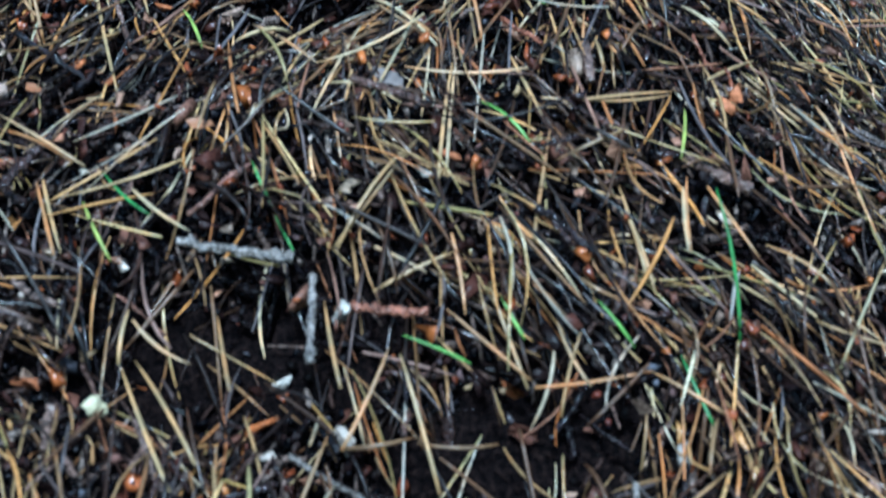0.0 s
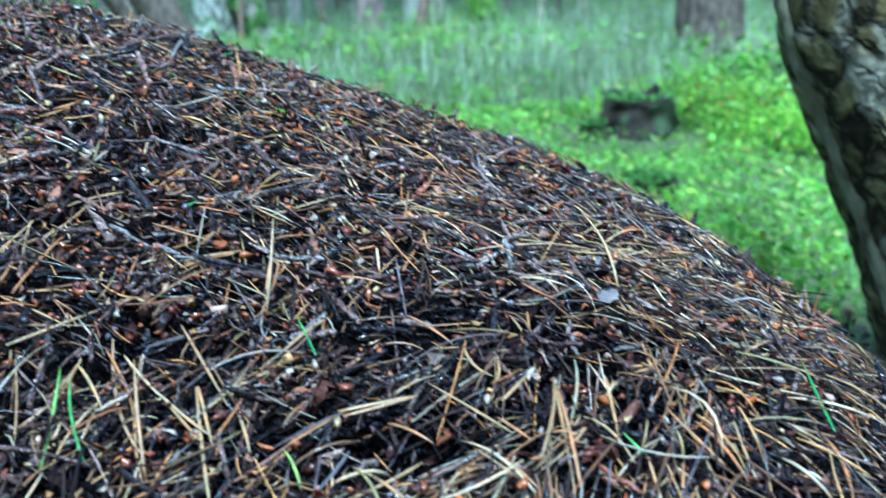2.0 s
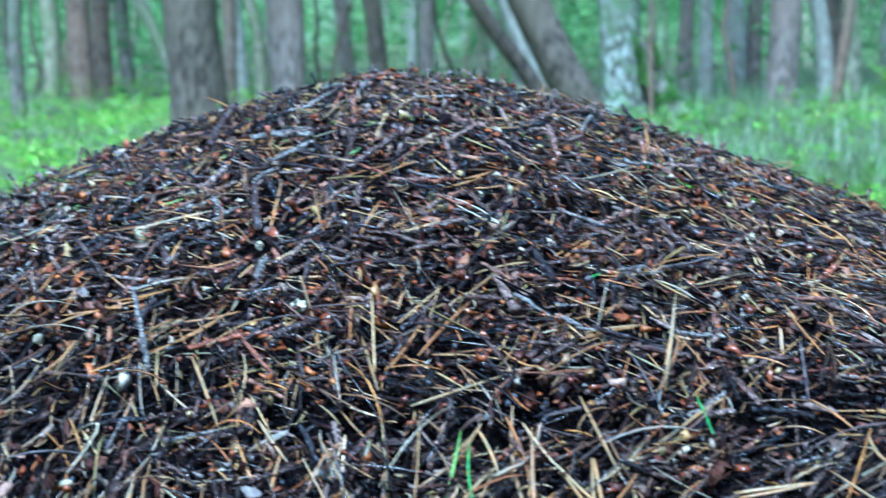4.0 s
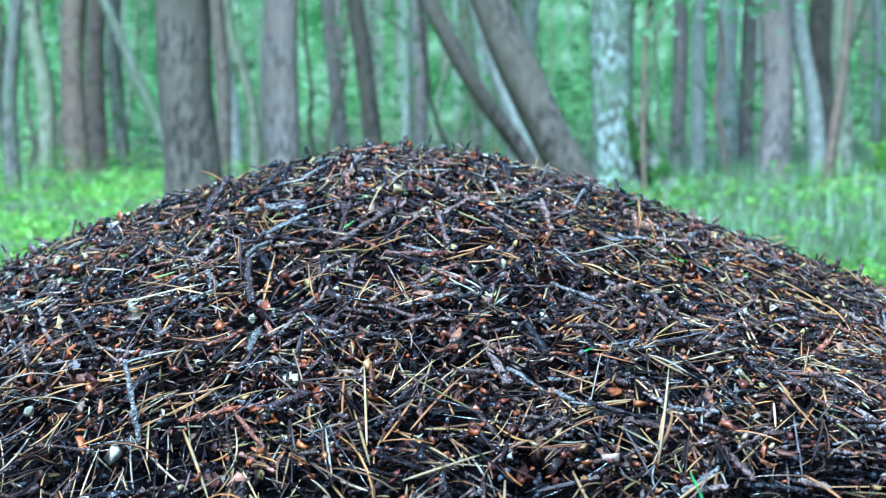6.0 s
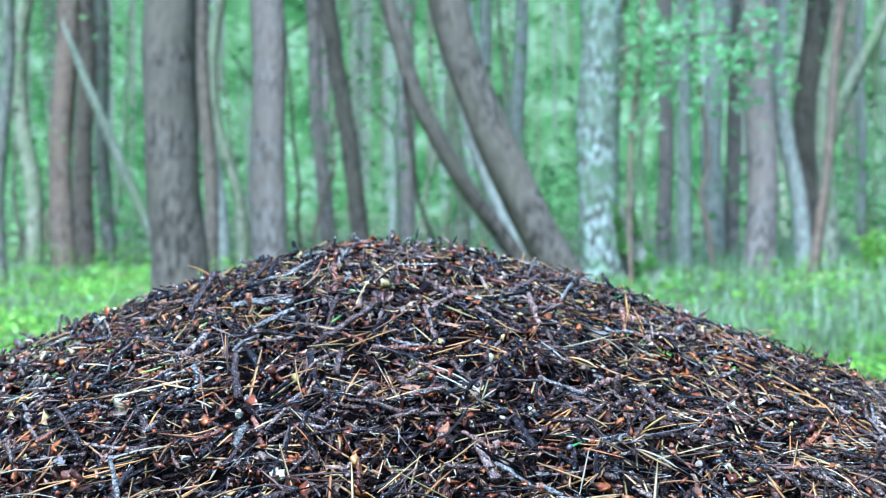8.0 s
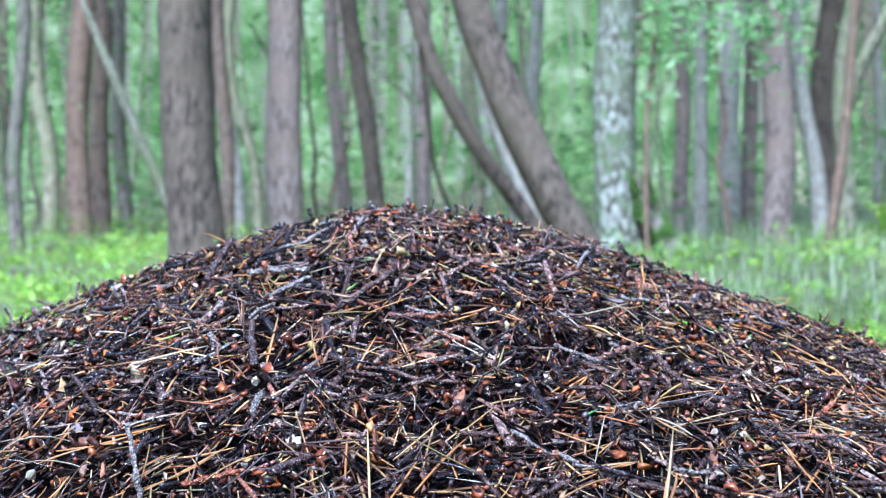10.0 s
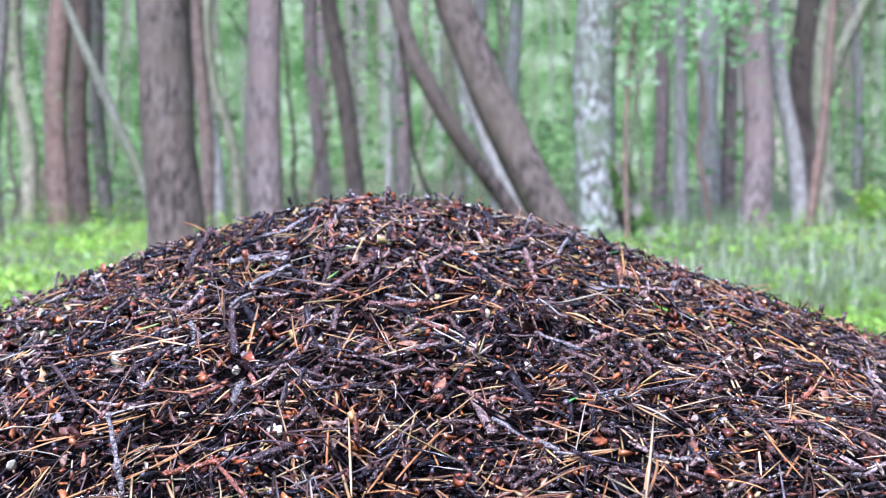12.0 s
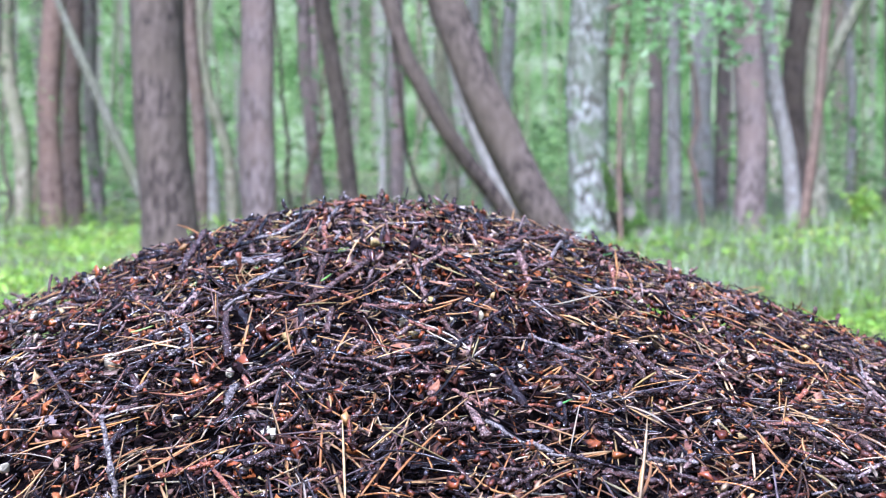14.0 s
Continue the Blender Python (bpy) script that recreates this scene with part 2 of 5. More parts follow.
BARK = {
    "red": bark_material("pine_bark_reddish", (0.14, 0.105, 0.082), (0.35, 0.275, 0.225), (0.30, 0.22, 0.165)),
    "ashen": bark_material("bark_ashen", (0.23, 0.205, 0.16), (0.47, 0.43, 0.355), (0.34, 0.315, 0.24)),
    "plum": bark_material("pine_bark_dusky", (0.085, 0.062, 0.044), (0.24, 0.178, 0.132), (0.20, 0.14, 0.095)),
    "brown": bark_material("pine_bark_grey_brown", (0.046, 0.035, 0.025), (0.155, 0.12, 0.088), (0.135, 0.105, 0.07)),
    "dark": bark_material("bark_dark", (0.07, 0.058, 0.045), (0.24, 0.20, 0.16), (0.18, 0.17, 0.12), green=0.3),
    "pale": bark_material("bark_pale", (0.18, 0.155, 0.09), (0.44, 0.39, 0.26), (0.30, 0.30, 0.16), green=0.25),
    "moss": bark_material("bark_mossy", (0.14, 0.13, 0.08), (0.38, 0.35, 0.235), (0.22, 0.235, 0.11), green=0.4),
}


def plated_bark(name):
    """Old birch foot: blocky plates of dark brown, olive and pale grey bark with black furrows between."""
    m, n, l, b = material(name)
    tc = n.new("ShaderNodeTexCoord")

    def noise_of(scale, detail):
        t = n.new("ShaderNodeTexNoise")
        t.inputs["Scale"].default_value, t.inputs["Detail"].default_value = scale, detail
        l.new(tc.outputs["Object"], t.inputs["Vector"])
        return t

    warp = noise_of(11, 4)
    shift = n.new("ShaderNodeVectorMath")
    shift.operation = "MULTIPLY_ADD"
    shift.inputs[1].default_value = (0.13, 0.13, 0.10)
    l.new(warp.outputs["Color"], shift.inputs[0])
    l.new(tc.outputs["Object"], shift.inputs[2])
    mp = n.new("ShaderNodeMapping")
    mp.inputs["Scale"].default_value = (1, 1, 0.85)
    l.new(shift.outputs[0], mp.inputs["Vector"])

    def cells(feature, scale):
        v = n.new("ShaderNodeTexVoronoi")
        v.feature = feature
        v.inputs["Scale"].default_value = scale
        l.new(mp.outputs[0], v.inputs["Vector"])
        return v

    pick = n.new("ShaderNodeSeparateColor")
    l.new(cells("F1", 21).outputs["Color"], pick.inputs[0])
    plate = ramp(n, [(0.0, (0.03, 0.024, 0.010)), (0.34, (0.09, 0.070, 0.024)), (0.55, (0.165, 0.134, 0.048)), (0.75, (0.28, 0.236, 0.10)), (0.92, (0.44, 0.38, 0.20)), (1.0, (0.11, 0.083, 0.034))])
    l.new(pick.outputs[0], plate.inputs[0])
    fine = noise_of(55, 6)
    grain = ramp(n, [(0.34, (0.35, 0.35, 0.35)), (0.66, (1.25, 1.25, 1.25))])
    l.new(fine.outputs["Fac"], grain.inputs[0])
    mul = n.new("ShaderNodeMix")
    mul.data_type, mul.blend_type = "RGBA", "MULTIPLY"
    mul.inputs["Factor"].default_value = 1.0
    l.new(plate.outputs[0], mul.inputs["A"])
    l.new(grain.outputs[0], mul.inputs["B"])
    edge = cells("DISTANCE_TO_EDGE", 21)
    crack = ramp(n, [(0.0, (0, 0, 0)), (0.20, (1, 1, 1))])
    l.new(edge.outputs["Distance"], crack.inputs[0])
    mx = n.new("ShaderNodeMix")
    mx.data_type = "RGBA"
    mx.inputs["A"].default_value = (0.012, 0.009, 0.004, 1)
    l.new(crack.outputs[0], mx.inputs["Factor"])
    l.new(mul.outputs["Result"], mx.inputs["B"])
    pale = noise_of(5.5, 4)
    spread = ramp(n, [(0.60, (0, 0, 0)), (0.68, (0.65, 0.65, 0.65))])
    l.new(pale.outputs["Fac"], spread.inputs[0])
    lichen = n.new("ShaderNodeMix")
    lichen.data_type = "RGBA"
    lichen.inputs["B"].default_value = (0.50, 0.45, 0.31, 1)
    l.new(spread.outputs[0], lichen.inputs["Factor"])
    l.new(mx.outputs["Result"], lichen.inputs["A"])
    l.new(lichen.outputs["Result"], b.inputs["Base Color"])
    b.inputs["Roughness"].default_value = 0.9
    b.inputs["Specular IOR Level"].default_value = 0.15
    deep = n.new("ShaderNodeBump")
    deep.inputs["Strength"].default_value, deep.inputs["Distance"].default_value = 0.6, 0.009
    l.new(crack.outputs[0], deep.inputs["Height"])
    bp = n.new("ShaderNodeBump")
    bp.inputs["Strength"].default_value, bp.inputs["Distance"].default_value = 0.8, 0.006
    l.new(fine.outputs["Fac"], bp.inputs["Height"])
    l.new(deep.outputs[0], bp.inputs["Normal"])
    l.new(bp.outputs[0], b.inputs["Normal"])
    return m


BARK["birch"] = bark_material("birch_bark_white", (0.09, 0.085, 0.06), (0.40, 0.40, 0.335), (0.15, 0.165, 0.10), stretch=0.6, scale=30, amount=0.25, green=0.45, span=(0.46, 0.54, 0.62))
BARK["rosy"] = bark_material("pine_bark_rosy", (0.13, 0.085, 0.058), (0.27, 0.19, 0.135), (0.25, 0.165, 0.11))
BARK["dull"] = bark_material("dead_wood_dull", (0.13, 0.125, 0.08), (0.27, 0.26, 0.18), (0.18, 0.19, 0.10))
BARK["rust"] = bark_material("pine_bark_rust", (0.11, 0.072, 0.050), (0.25, 0.165, 0.11), (0.20, 0.15, 0.10))
BARK["strip"] = bark_material("birch_bark_strip", (0.05, 0.042, 0.02), (0.38, 0.335, 0.20), (0.13, 0.115, 0.05), stretch=0.5, scale=40, amount=0.4)
BARK["rotten"] = bark_material("rotten_wood", (0.006, 0.0045, 0.003), (0.05, 0.035, 0.02), (0.02, 0.016, 0.010), stretch=0.5, scale=26, green=0.35)
BARK["birch_foot"] = plated_bark("birch_bark_furrowed")


def leaf_material(name, stops, trans=0.35, rough=0.5, patch=1.7, swing=0.5):
    m, n, l, b = material(name)
    r = ramp(n, stops)
    l.new(n.new("ShaderNodeNewGeometry").outputs["Random Per Island"], r.inputs[0])
    tc = n.new("ShaderNodeTexCoord")
    nz = n.new("ShaderNodeTexNoise")
    nz.inputs["Scale"].default_value, nz.inputs["Detail"].default_value = patch, 3
    l.new(tc.outputs["Object"], nz.inputs["Vector"])
    mr = n.new("ShaderNodeMapRange")
    mr.inputs["From Min"].default_value, mr.inputs["From Max"].default_value = 0.3, 0.7
    mr.inputs["To Min"].default_value, mr.inputs["To Max"].default_value = 1 - swing, 1 + swing
    l.new(nz.outputs["Fac"], mr.inputs["Value"])
    mul = n.new("ShaderNodeMix")
    mul.data_type, mul.blend_type = "RGBA", "MULTIPLY"
    mul.inputs["Factor"].default_value = 1.0
    l.new(r.outputs[0], mul.inputs["A"])
    l.new(mr.outputs[0], mul.inputs["B"])
    l.new(mul.outputs["Result"], b.inputs["Base Color"])
    b.inputs["Roughness"].default_value = rough
    tr = n.new("ShaderNodeBsdfTranslucent")
    l.new(mul.outputs["Result"], tr.inputs["Color"])
    ms = n.new("ShaderNodeMixShader")
    ms.inputs[0].default_value = trans
    l.new(b.outputs[0], ms.inputs[1])
    l.new(tr.outputs[0], ms.inputs[2])
    l.new(ms.outputs[0], n["Material Output"].inputs["Surface"])
    return m


grass_mat = leaf_material("grass_blade", [(0.0, (0.14, 0.23, 0.04)), (0.5, (0.20, 0.30, 0.06)), (0.85, (0.28, 0.37, 0.09)), (1.0, (0.38, 0.36, 0.16))])
pale_grass_mat = leaf_material("pale_grass_blade", [(0.0, (0.19, 0.26, 0.115)), (0.5, (0.29, 0.36, 0.175)), (1.0, (0.42, 0.42, 0.27))])
herb_mat = leaf_material("herb_leaf", [(0.0, (0.13, 0.265, 0.025)), (0.5, (0.22, 0.39, 0.036)), (0.93, (0.34, 0.49, 0.05)), (1.0, (0.42, 0.35, 0.09))], patch=3.5, swing=0.6)
lime_mat = leaf_material("bilberry_leaf", [(0.0, (0.10, 0.23, 0.015)), (0.30, (0.28, 0.49, 0.03)), (0.92, (0.48, 0.64, 0.06)), (1.0, (0.48, 0.22, 0.05))], 0.45, patch=4.5, swing=0.65)
bush_mat = leaf_material("undergrowth_leaf", [(0.0, (0.15, 0.27, 0.075)), (0.5, (0.23, 0.37, 0.11)), (1.0, (0.36, 0.49, 0.18))], 0.6)
pine_mat = leaf_material("pine_spray", [(0.0, (0.025, 0.06, 0.03)), (1.0, (0.06, 0.12, 0.05))], 0.2)
birch_leaf_mat = leaf_material("birch_leaf", [(0.0, (0.14, 0.26, 0.07)), (1.0, (0.28, 0.42, 0.14))], 0.45)
young_leaf_mat = leaf_material("young_birch_leaf", [(0.0, (0.20, 0.37, 0.11)), (0.6, (0.31, 0.48, 0.19)), (1.0, (0.44, 0.58, 0.31))], 0.6)
moss_mat = leaf_material("moss_cushion", [(0.0, (0.06, 0.13, 0.02)), (1.0, (0.17, 0.29, 0.04))], 0.1, 0.8)
litter_mat = leaf_material("fallen_leaf", [(0.0, (0.02, 0.014, 0.009)), (0.6, (0.06, 0.038, 0.02)), (1.0, (0.15, 0.09, 0.045))], 0.1)


def ground_material():
    m, n, l, b = material("forest_floor")
    tc = n.new("ShaderNodeTexCoord")
    a = n.new("ShaderNodeTexNoise")
    a.inputs["Scale"].default_value, a.inputs["Detail"].default_value = 0.9, 5
    l.new(tc.outputs["Object"], a.inputs["Vector"])
    r = ramp(n, [(0.35, (0.07, 0.06, 0.028)), (0.5, (0.10, 0.12, 0.035)), (0.7, (0.16, 0.20, 0.05))])
    l.new(a.outputs["Fac"], r.inputs[0])
    c = n.new("ShaderNodeTexNoise")
    c.inputs["Scale"].default_value, c.inputs["Detail"].default_value = 45, 6
    l.new(tc.outputs["Object"], c.inputs["Vector"])
    cr = ramp(n, [(0.35, (0.35, 0.35, 0.35)), (0.7, (1.3, 1.25, 1.1))])
    l.new(c.outputs["Fac"], cr.inputs[0])
    mul = n.new("ShaderNodeMix")
    mul.data_type, mul.blend_type = "RGBA", "MULTIPLY"
    mul.inputs["Factor"].default_value = 1.0
    l.new(r.outputs[0], mul.inputs["A"])
    l.new(cr.outputs[0], mul.inputs["B"])
    l.new(mul.outputs["Result"], b.inputs["Base Color"])
    b.inputs["Roughness"].default_value = 0.9
    bp = n.new("ShaderNodeBump")
    bp.inputs["Strength"].default_value, bp.inputs["Distance"].default_value = 0.8, 0.03
    l.new(c.outputs["Fac"], bp.inputs["Height"])
    l.new(bp.outputs[0], b.inputs["Normal"])
    return m


ground_mat = ground_material()


def backdrop_material():
    """The far wood, soft with distance: green masses, dim and pale stems, light haze painted between, all faintly
    glowing.
    """
    m, n, l, b = material("far_wood_glow")
    tc = n.new("ShaderNodeTexCoord")

    def field(scale, detail, sx, sz):
        mp = n.new("ShaderNodeMapping")
        mp.inputs["Scale"].default_value = (sx, sx, sz)
        l.new(tc.outputs["Object"], mp.inputs["Vector"])
        t = n.new("ShaderNodeTexNoise")
        t.inputs["Scale"].default_value, t.inputs["Detail"].default_value = scale, detail
        l.new(mp.outputs[0], t.inputs["Vector"])
        return t.outputs["Fac"]

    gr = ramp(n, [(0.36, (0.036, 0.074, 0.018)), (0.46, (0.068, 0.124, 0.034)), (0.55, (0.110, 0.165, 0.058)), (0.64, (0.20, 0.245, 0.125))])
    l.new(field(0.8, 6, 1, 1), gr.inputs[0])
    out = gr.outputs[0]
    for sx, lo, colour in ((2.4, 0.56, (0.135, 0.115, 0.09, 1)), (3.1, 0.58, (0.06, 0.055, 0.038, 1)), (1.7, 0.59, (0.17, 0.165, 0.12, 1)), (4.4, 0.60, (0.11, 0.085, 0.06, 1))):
        tr = ramp(n, [(lo, (0, 0, 0)), (lo + 0.05, (0.8, 0.8, 0.8))])
        l.new(field(1.0, 2, sx, 0.03), tr.inputs[0])
        mx = n.new("ShaderNodeMix")
        mx.data_type = "RGBA"
        mx.inputs["B"].default_value = colour
        l.new(tr.outputs[0], mx.inputs["Factor"])
        l.new(out, mx.inputs["A"])
        out = mx.outputs["Result"]
    l.new(out, b.inputs["Base Color"])
    # Faint emission of the same colours stands in for bright distant haze.
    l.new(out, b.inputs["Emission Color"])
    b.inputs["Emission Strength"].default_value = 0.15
    b.inputs["Roughness"].default_value = 1.0
    b.inputs["Specular IOR Level"].default_value = 0.0
    return m


# ---- mesh helpers ----
def fast_mesh(name, verts, loops, sizes, mat, smooth=False):
    """A mesh from arrays: vertices (n, 3), corner indices in a row, and the number of corners of each face."""
    me = bpy.data.meshes.new(name)
    me.vertices.add(len(verts))
    me.vertices.foreach_set("co", np.asarray(verts, np.float32).ravel())
    me.loops.add(len(loops))
    me.loops.foreach_set("vertex_index", np.asarray(loops, np.int32))
    sizes = np.asarray(sizes, np.int32)
    me.polygons.add(len(sizes))
    me.polygons.foreach_set("loop_start", np.concatenate([[0], np.cumsum(sizes)[:-1]]).astype(np.int32))
    if smooth:
        me.polygons.foreach_set("use_smooth", np.ones(len(sizes), bool))
    me.update(calc_edges=True)
    me.validate()
    me.materials.append(mat)
    return me


def unit(v):
    return v / np.maximum(np.linalg.norm(v, axis=1, keepdims=True), 1e-9)


def tubes(mid, along, up, length, radius, bend, profile, sides, flat=1.0, caps=False, jag=0.0, twist=0.0, gen=None):
    """Many bent rods at once. Returns vertices, corner indices and face sizes."""
    gen = gen or rng
    n, rings = len(mid), len(profile)
    along = unit(along)
    side = unit(np.cross(along, up))
    top = np.cross(side, along)
    s = np.linspace(-0.5, 0.5, rings)
    lift = bend[:, None] * (0.25 - s[None, :] ** 2)
    sway = (gen.normal(0, 0.5, (n, 1)) * np.abs(bend[:, None]) + twist) * (0.25 - s[None, :] ** 2)
    centre = mid[:, None, :] + length[:, None, None] * (along[:, None, :] * s[None, :, None] + top[:, None, :] * lift[:, :, None] + side[:, None, :] * sway[:, :, None])
    if jag:
        centre = centre + gen.normal(0, 1, (n, rings, 3)) * (radius * jag)[:, None, None]
    rad = radius[:, None] * np.asarray(profile)[None, :]
    if jag:
        rad = rad * gen.uniform(0.75, 1.3, (n, rings))
    ang = np.arange(sides) / sides * 2 * np.pi
    ring = side[:, None, None, :] * np.cos(ang)[None, None, :, None] + flat * top[:, None, None, :] * np.sin(ang)[None, None, :, None]
    verts = (centre[:, :, None, :] + rad[:, :, None, None] * ring).reshape(-1, 3)
    r, k = np.meshgrid(np.arange(rings - 1), np.arange(sides), indexing="ij")
    k2 = (k + 1) % sides
    quad = np.stack([r * sides + k, r * sides + k2, (r + 1) * sides + k2, (r + 1) * sides + k], -1).reshape(-1)
    one, size = [quad], [np.full((rings - 1) * sides, 4)]
    if caps:
        one += [np.arange(sides)[::-1], np.arange(sides) + (rings - 1) * sides]
        size.append(np.array([sides, sides]))
    one, size = np.concatenate(one), np.concatenate(size)
    loops = (one[None, :] + (np.arange(n) * rings * sides)[:, None]).reshape(-1)
    return verts, loops, np.tile(size, n)


def stamp(shape_v, shape_f, mid, ax, ay, az, size):
    """Copies of one small shape, each turned to its own axes and scaled."""
    n, k = len(mid), len(shape_v)
    sv = np.asarray(shape_v, float)
    v = mid[:, None, :] + size[:, None, None] * (sv[None, :, 0, None] * ax[:, None, :] + sv[None, :, 1, None] * ay[:, None, :] + sv[None, :, 2, None] * az[:, None, :])
    one = np.concatenate([np.array(q) for q in shape_f])
    loops = (one[None, :] + (np.arange(n) * k)[:, None]).reshape(-1)
    return v.reshape(-1, 3), loops, np.tile([len(q) for q in shape_f], n)


def join(*sets):
    vs, ls, ss, off = [], [], [], 0
    for v, l, s in sets:
        vs.append(v), ls.append(l + off), ss.append(s)
        off += len(v)
    return np.concatenate(vs), np.concatenate(ls), np.concatenate(ss)


def part_data(name, me, parent, label="", kind=""):
    ob = new(name, me)
    ob.parent = parent
    return tagged(ob, label, kind=kind)


def empty(name, at, label, category, group="", kind=""):
    ob = new(name)
    ob.location = at
    ob.empty_display_size = 0.1
    return tagged(ob, label, category, group, kind)


# ---- ground ----
def make_ground():
    radii = np.concatenate([np.linspace(0.05, 4, 40), np.geomspace(4.2, 30, 60), np.geomspace(34, 2500, 24)])
    segs = 220
    a = np.arange(segs) / segs * 2 * np.pi
    rr, aa = np.meshgrid(radii, a, indexing="ij")
    x, y = rr * np.cos(aa), rr * np.sin(aa) + 1.2
    z = ground_height(x, y)
    v = np.concatenate([[[0, 1.2, 0]], np.stack([x, y, z], -1).reshape(-1, 3)])
    i, k = np.meshgrid(np.arange(len(radii) - 1), np.arange(segs), indexing="ij")
    k2 = (k + 1) % segs
    q = 1 + np.stack([i * segs + k, (i + 1) * segs + k, (i + 1) * segs + k2, i * segs + k2], -1).reshape(-1)
    k = np.arange(segs)
    t = np.stack([np.zeros(segs, int), 1 + k, 1 + (k + 1) % segs], -1).reshape(-1)
    sizes = np.concatenate([np.full((len(radii) - 1) * segs, 4), np.full(segs, 3)])
    ob = new("ground", fast_mesh("ground", v, np.concatenate([q, t]), sizes, ground_mat, True))
    tagged(ob, "green mossy forest floor with low grass", "ground", kind="structure")


make_ground()


def make_backdrop():
    segs = 160
    a = np.arange(segs) / segs * 2 * np.pi
    v, loops = [], []
    for z in (-1.0, 6.0, 15.0):
        wob = 0 if z < 10 else 3.0
        v += [(62 * math.cos(t), 62 * math.sin(t), z + wob * math.sin(9 * t) * math.sin(23 * t + 1)) for t in a]
    for r in range(2):
        for k in range(segs):
            k2 = (k + 1) % segs
            loops += [r * segs + k, r * segs + k2, (r + 1) * segs + k2, (r + 1) * segs + k]
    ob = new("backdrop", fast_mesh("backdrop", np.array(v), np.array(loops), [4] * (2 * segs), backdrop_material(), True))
    tagged(ob, "green distance of the pine wood, with painted haze and a faint glow", "backdrop", kind="structure")


make_backdrop()


# ---- the mound ----
anthill = empty("mound", (0, 0, 0), "large dark forest mound of pine needles, twigs and bud scales", "mound")


HOLLOWS = [(0.075, 0.620, 0.032), (0.185, 0.545, 0.034), (0.18, 0.79, 0.03), (0.02, 0.70, 0.02), (0.33, 0.60, 0.025), (0.11, 0.562, 0.03), (0.14, 0.595, 0.022), (0.03, 0.895, 0.02), (0.29, 0.835, 0.024), (-0.07, 0.905, 0.018), (0.195, 0.895, 0.028), (-0.185, 0.955, 0.022)]


def hollow(x, y):
    return np.clip(sum(np.exp(-((x - hx) / (1.6 * hr)) ** 2 - ((y - hy) / hr) ** 2) for hx, hy, hr in HOLLOWS), 0, 1)


def mound_body():
    nx, ny = 175, 165
    x, y = np.meshgrid(np.linspace(-1.55, 1.6, nx), np.linspace(0.12, 3.1, ny), indexing="xy")
    x, y = x.ravel(), y.ravel()
    z = mound(x, y) - 0.038 - 0.03 * hollow(x, y) + 0.012 * (fractal(x * 40, y * 40, 33) - 0.45)
    edge = np.hypot((x - PEAK_X) / 1.45, (y - PEAK_Y) / 1.4)
    z = np.where(edge > 1, -0.03, z)
    v = np.stack([x, y, z], 1)
    i, k = np.meshgrid(np.arange(ny - 1), np.arange(nx - 1), indexing="ij")
    q = np.stack([i * nx + k, i * nx + k + 1, (i + 1) * nx + k + 1, (i + 1) * nx + k], -1).reshape(-1)
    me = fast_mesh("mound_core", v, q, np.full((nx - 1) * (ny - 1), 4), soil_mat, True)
    part_data("mound_core", me, anthill, "dark crumbly soil core of the mound, blackened further as gap shade")


mound_body()


def spots(n, slant=0.8, back=0.12):
    """Places on the whole mound, thickest on the open flank, thinner round the back."""
    xs, ys = [], []
    while sum(map(len, xs)) < n:
        a, r = rng.uniform(0, 2 * np.pi, 2 * n), 1.42 * np.sqrt(rng.random(2 * n))
        x, y = PEAK_X + r * np.cos(a), PEAK_Y + r * np.sin(a)
        d = np.hypot(x, y)
        p = np.clip(0.62 / d, 0, 1) ** slant
        hidden = np.clip((y - 1.55) / 0.35, 0, 1) + np.clip((-0.45 - x + 0.15 * y) / 0.3, 0, 1)
        p = p * (1 - (1 - back) * np.clip(hidden, 0, 1))
        p = p * (1 - 0.45 * hollow(x, y))
        keep = (rng.random(2 * n) < p) & (mound(x, y) > 0.015)
        xs.append(x[keep]), ys.append(y[keep])
    return np.concatenate(xs)[:n], np.concatenate(ys)[:n]


def lay(x, y, lift, tilt, downhill):
    """Axes on the mound's skin: place, direction along the piece, and the upward side. downhill: 0 to 1, how strongly pieces point down the slope."""
    n = mound_normal(x, y)
    a = rng.uniform(0, 2 * np.pi, len(x))
    fall = np.stack([n[:, 0] * n[:, 2], n[:, 1] * n[:, 2], -(n[:, 0] ** 2 + n[:, 1] ** 2)], 1)
    fall = unit(fall + 1e-6)
    cross = np.cross(n, fall)
    swing = 3.4 * (fractal(x * 15 + 5, y * 15, 61) - 0.44) + rng.normal(0, 0.32, len(x))
    a = np.where(rng.random(len(x)) < downhill, swing, a)
    along = fall * np.cos(a)[:, None] + cross * np.sin(a)[:, None]
    along = unit(along + n * (rng.normal(0, 1, len(x)) * tilt)[:, None])
    up = unit(n + rng.normal(0, 0.25, (len(x), 3)))
    p = np.stack([x, y, mound(x, y)], 1) + n * (lift - 0.03 * hollow(x, y))[:, None]
    return p, along, up, n


def frontness(x, y):
    """How far long needles outweigh twigs: most on the near flank and on both shoulders."""
    d = np.hypot(x, y)
    flank = 0.8 * np.clip((x - 0.22) / 0.2, 0, 1) + 0.6 * np.clip((-0.14 - x) / 0.1, 0, 1) * np.clip((1.22 - d) / 0.15, 0, 1)
    return np.clip((1.14 - d) / 0.36 + flank, 0, 1)


N_PROFILE = (0.6, 1.0, 0.95, 0.3)


LONG_PROFILE = (0.55, 0.9, 1.0, 0.95, 0.8, 0.3)


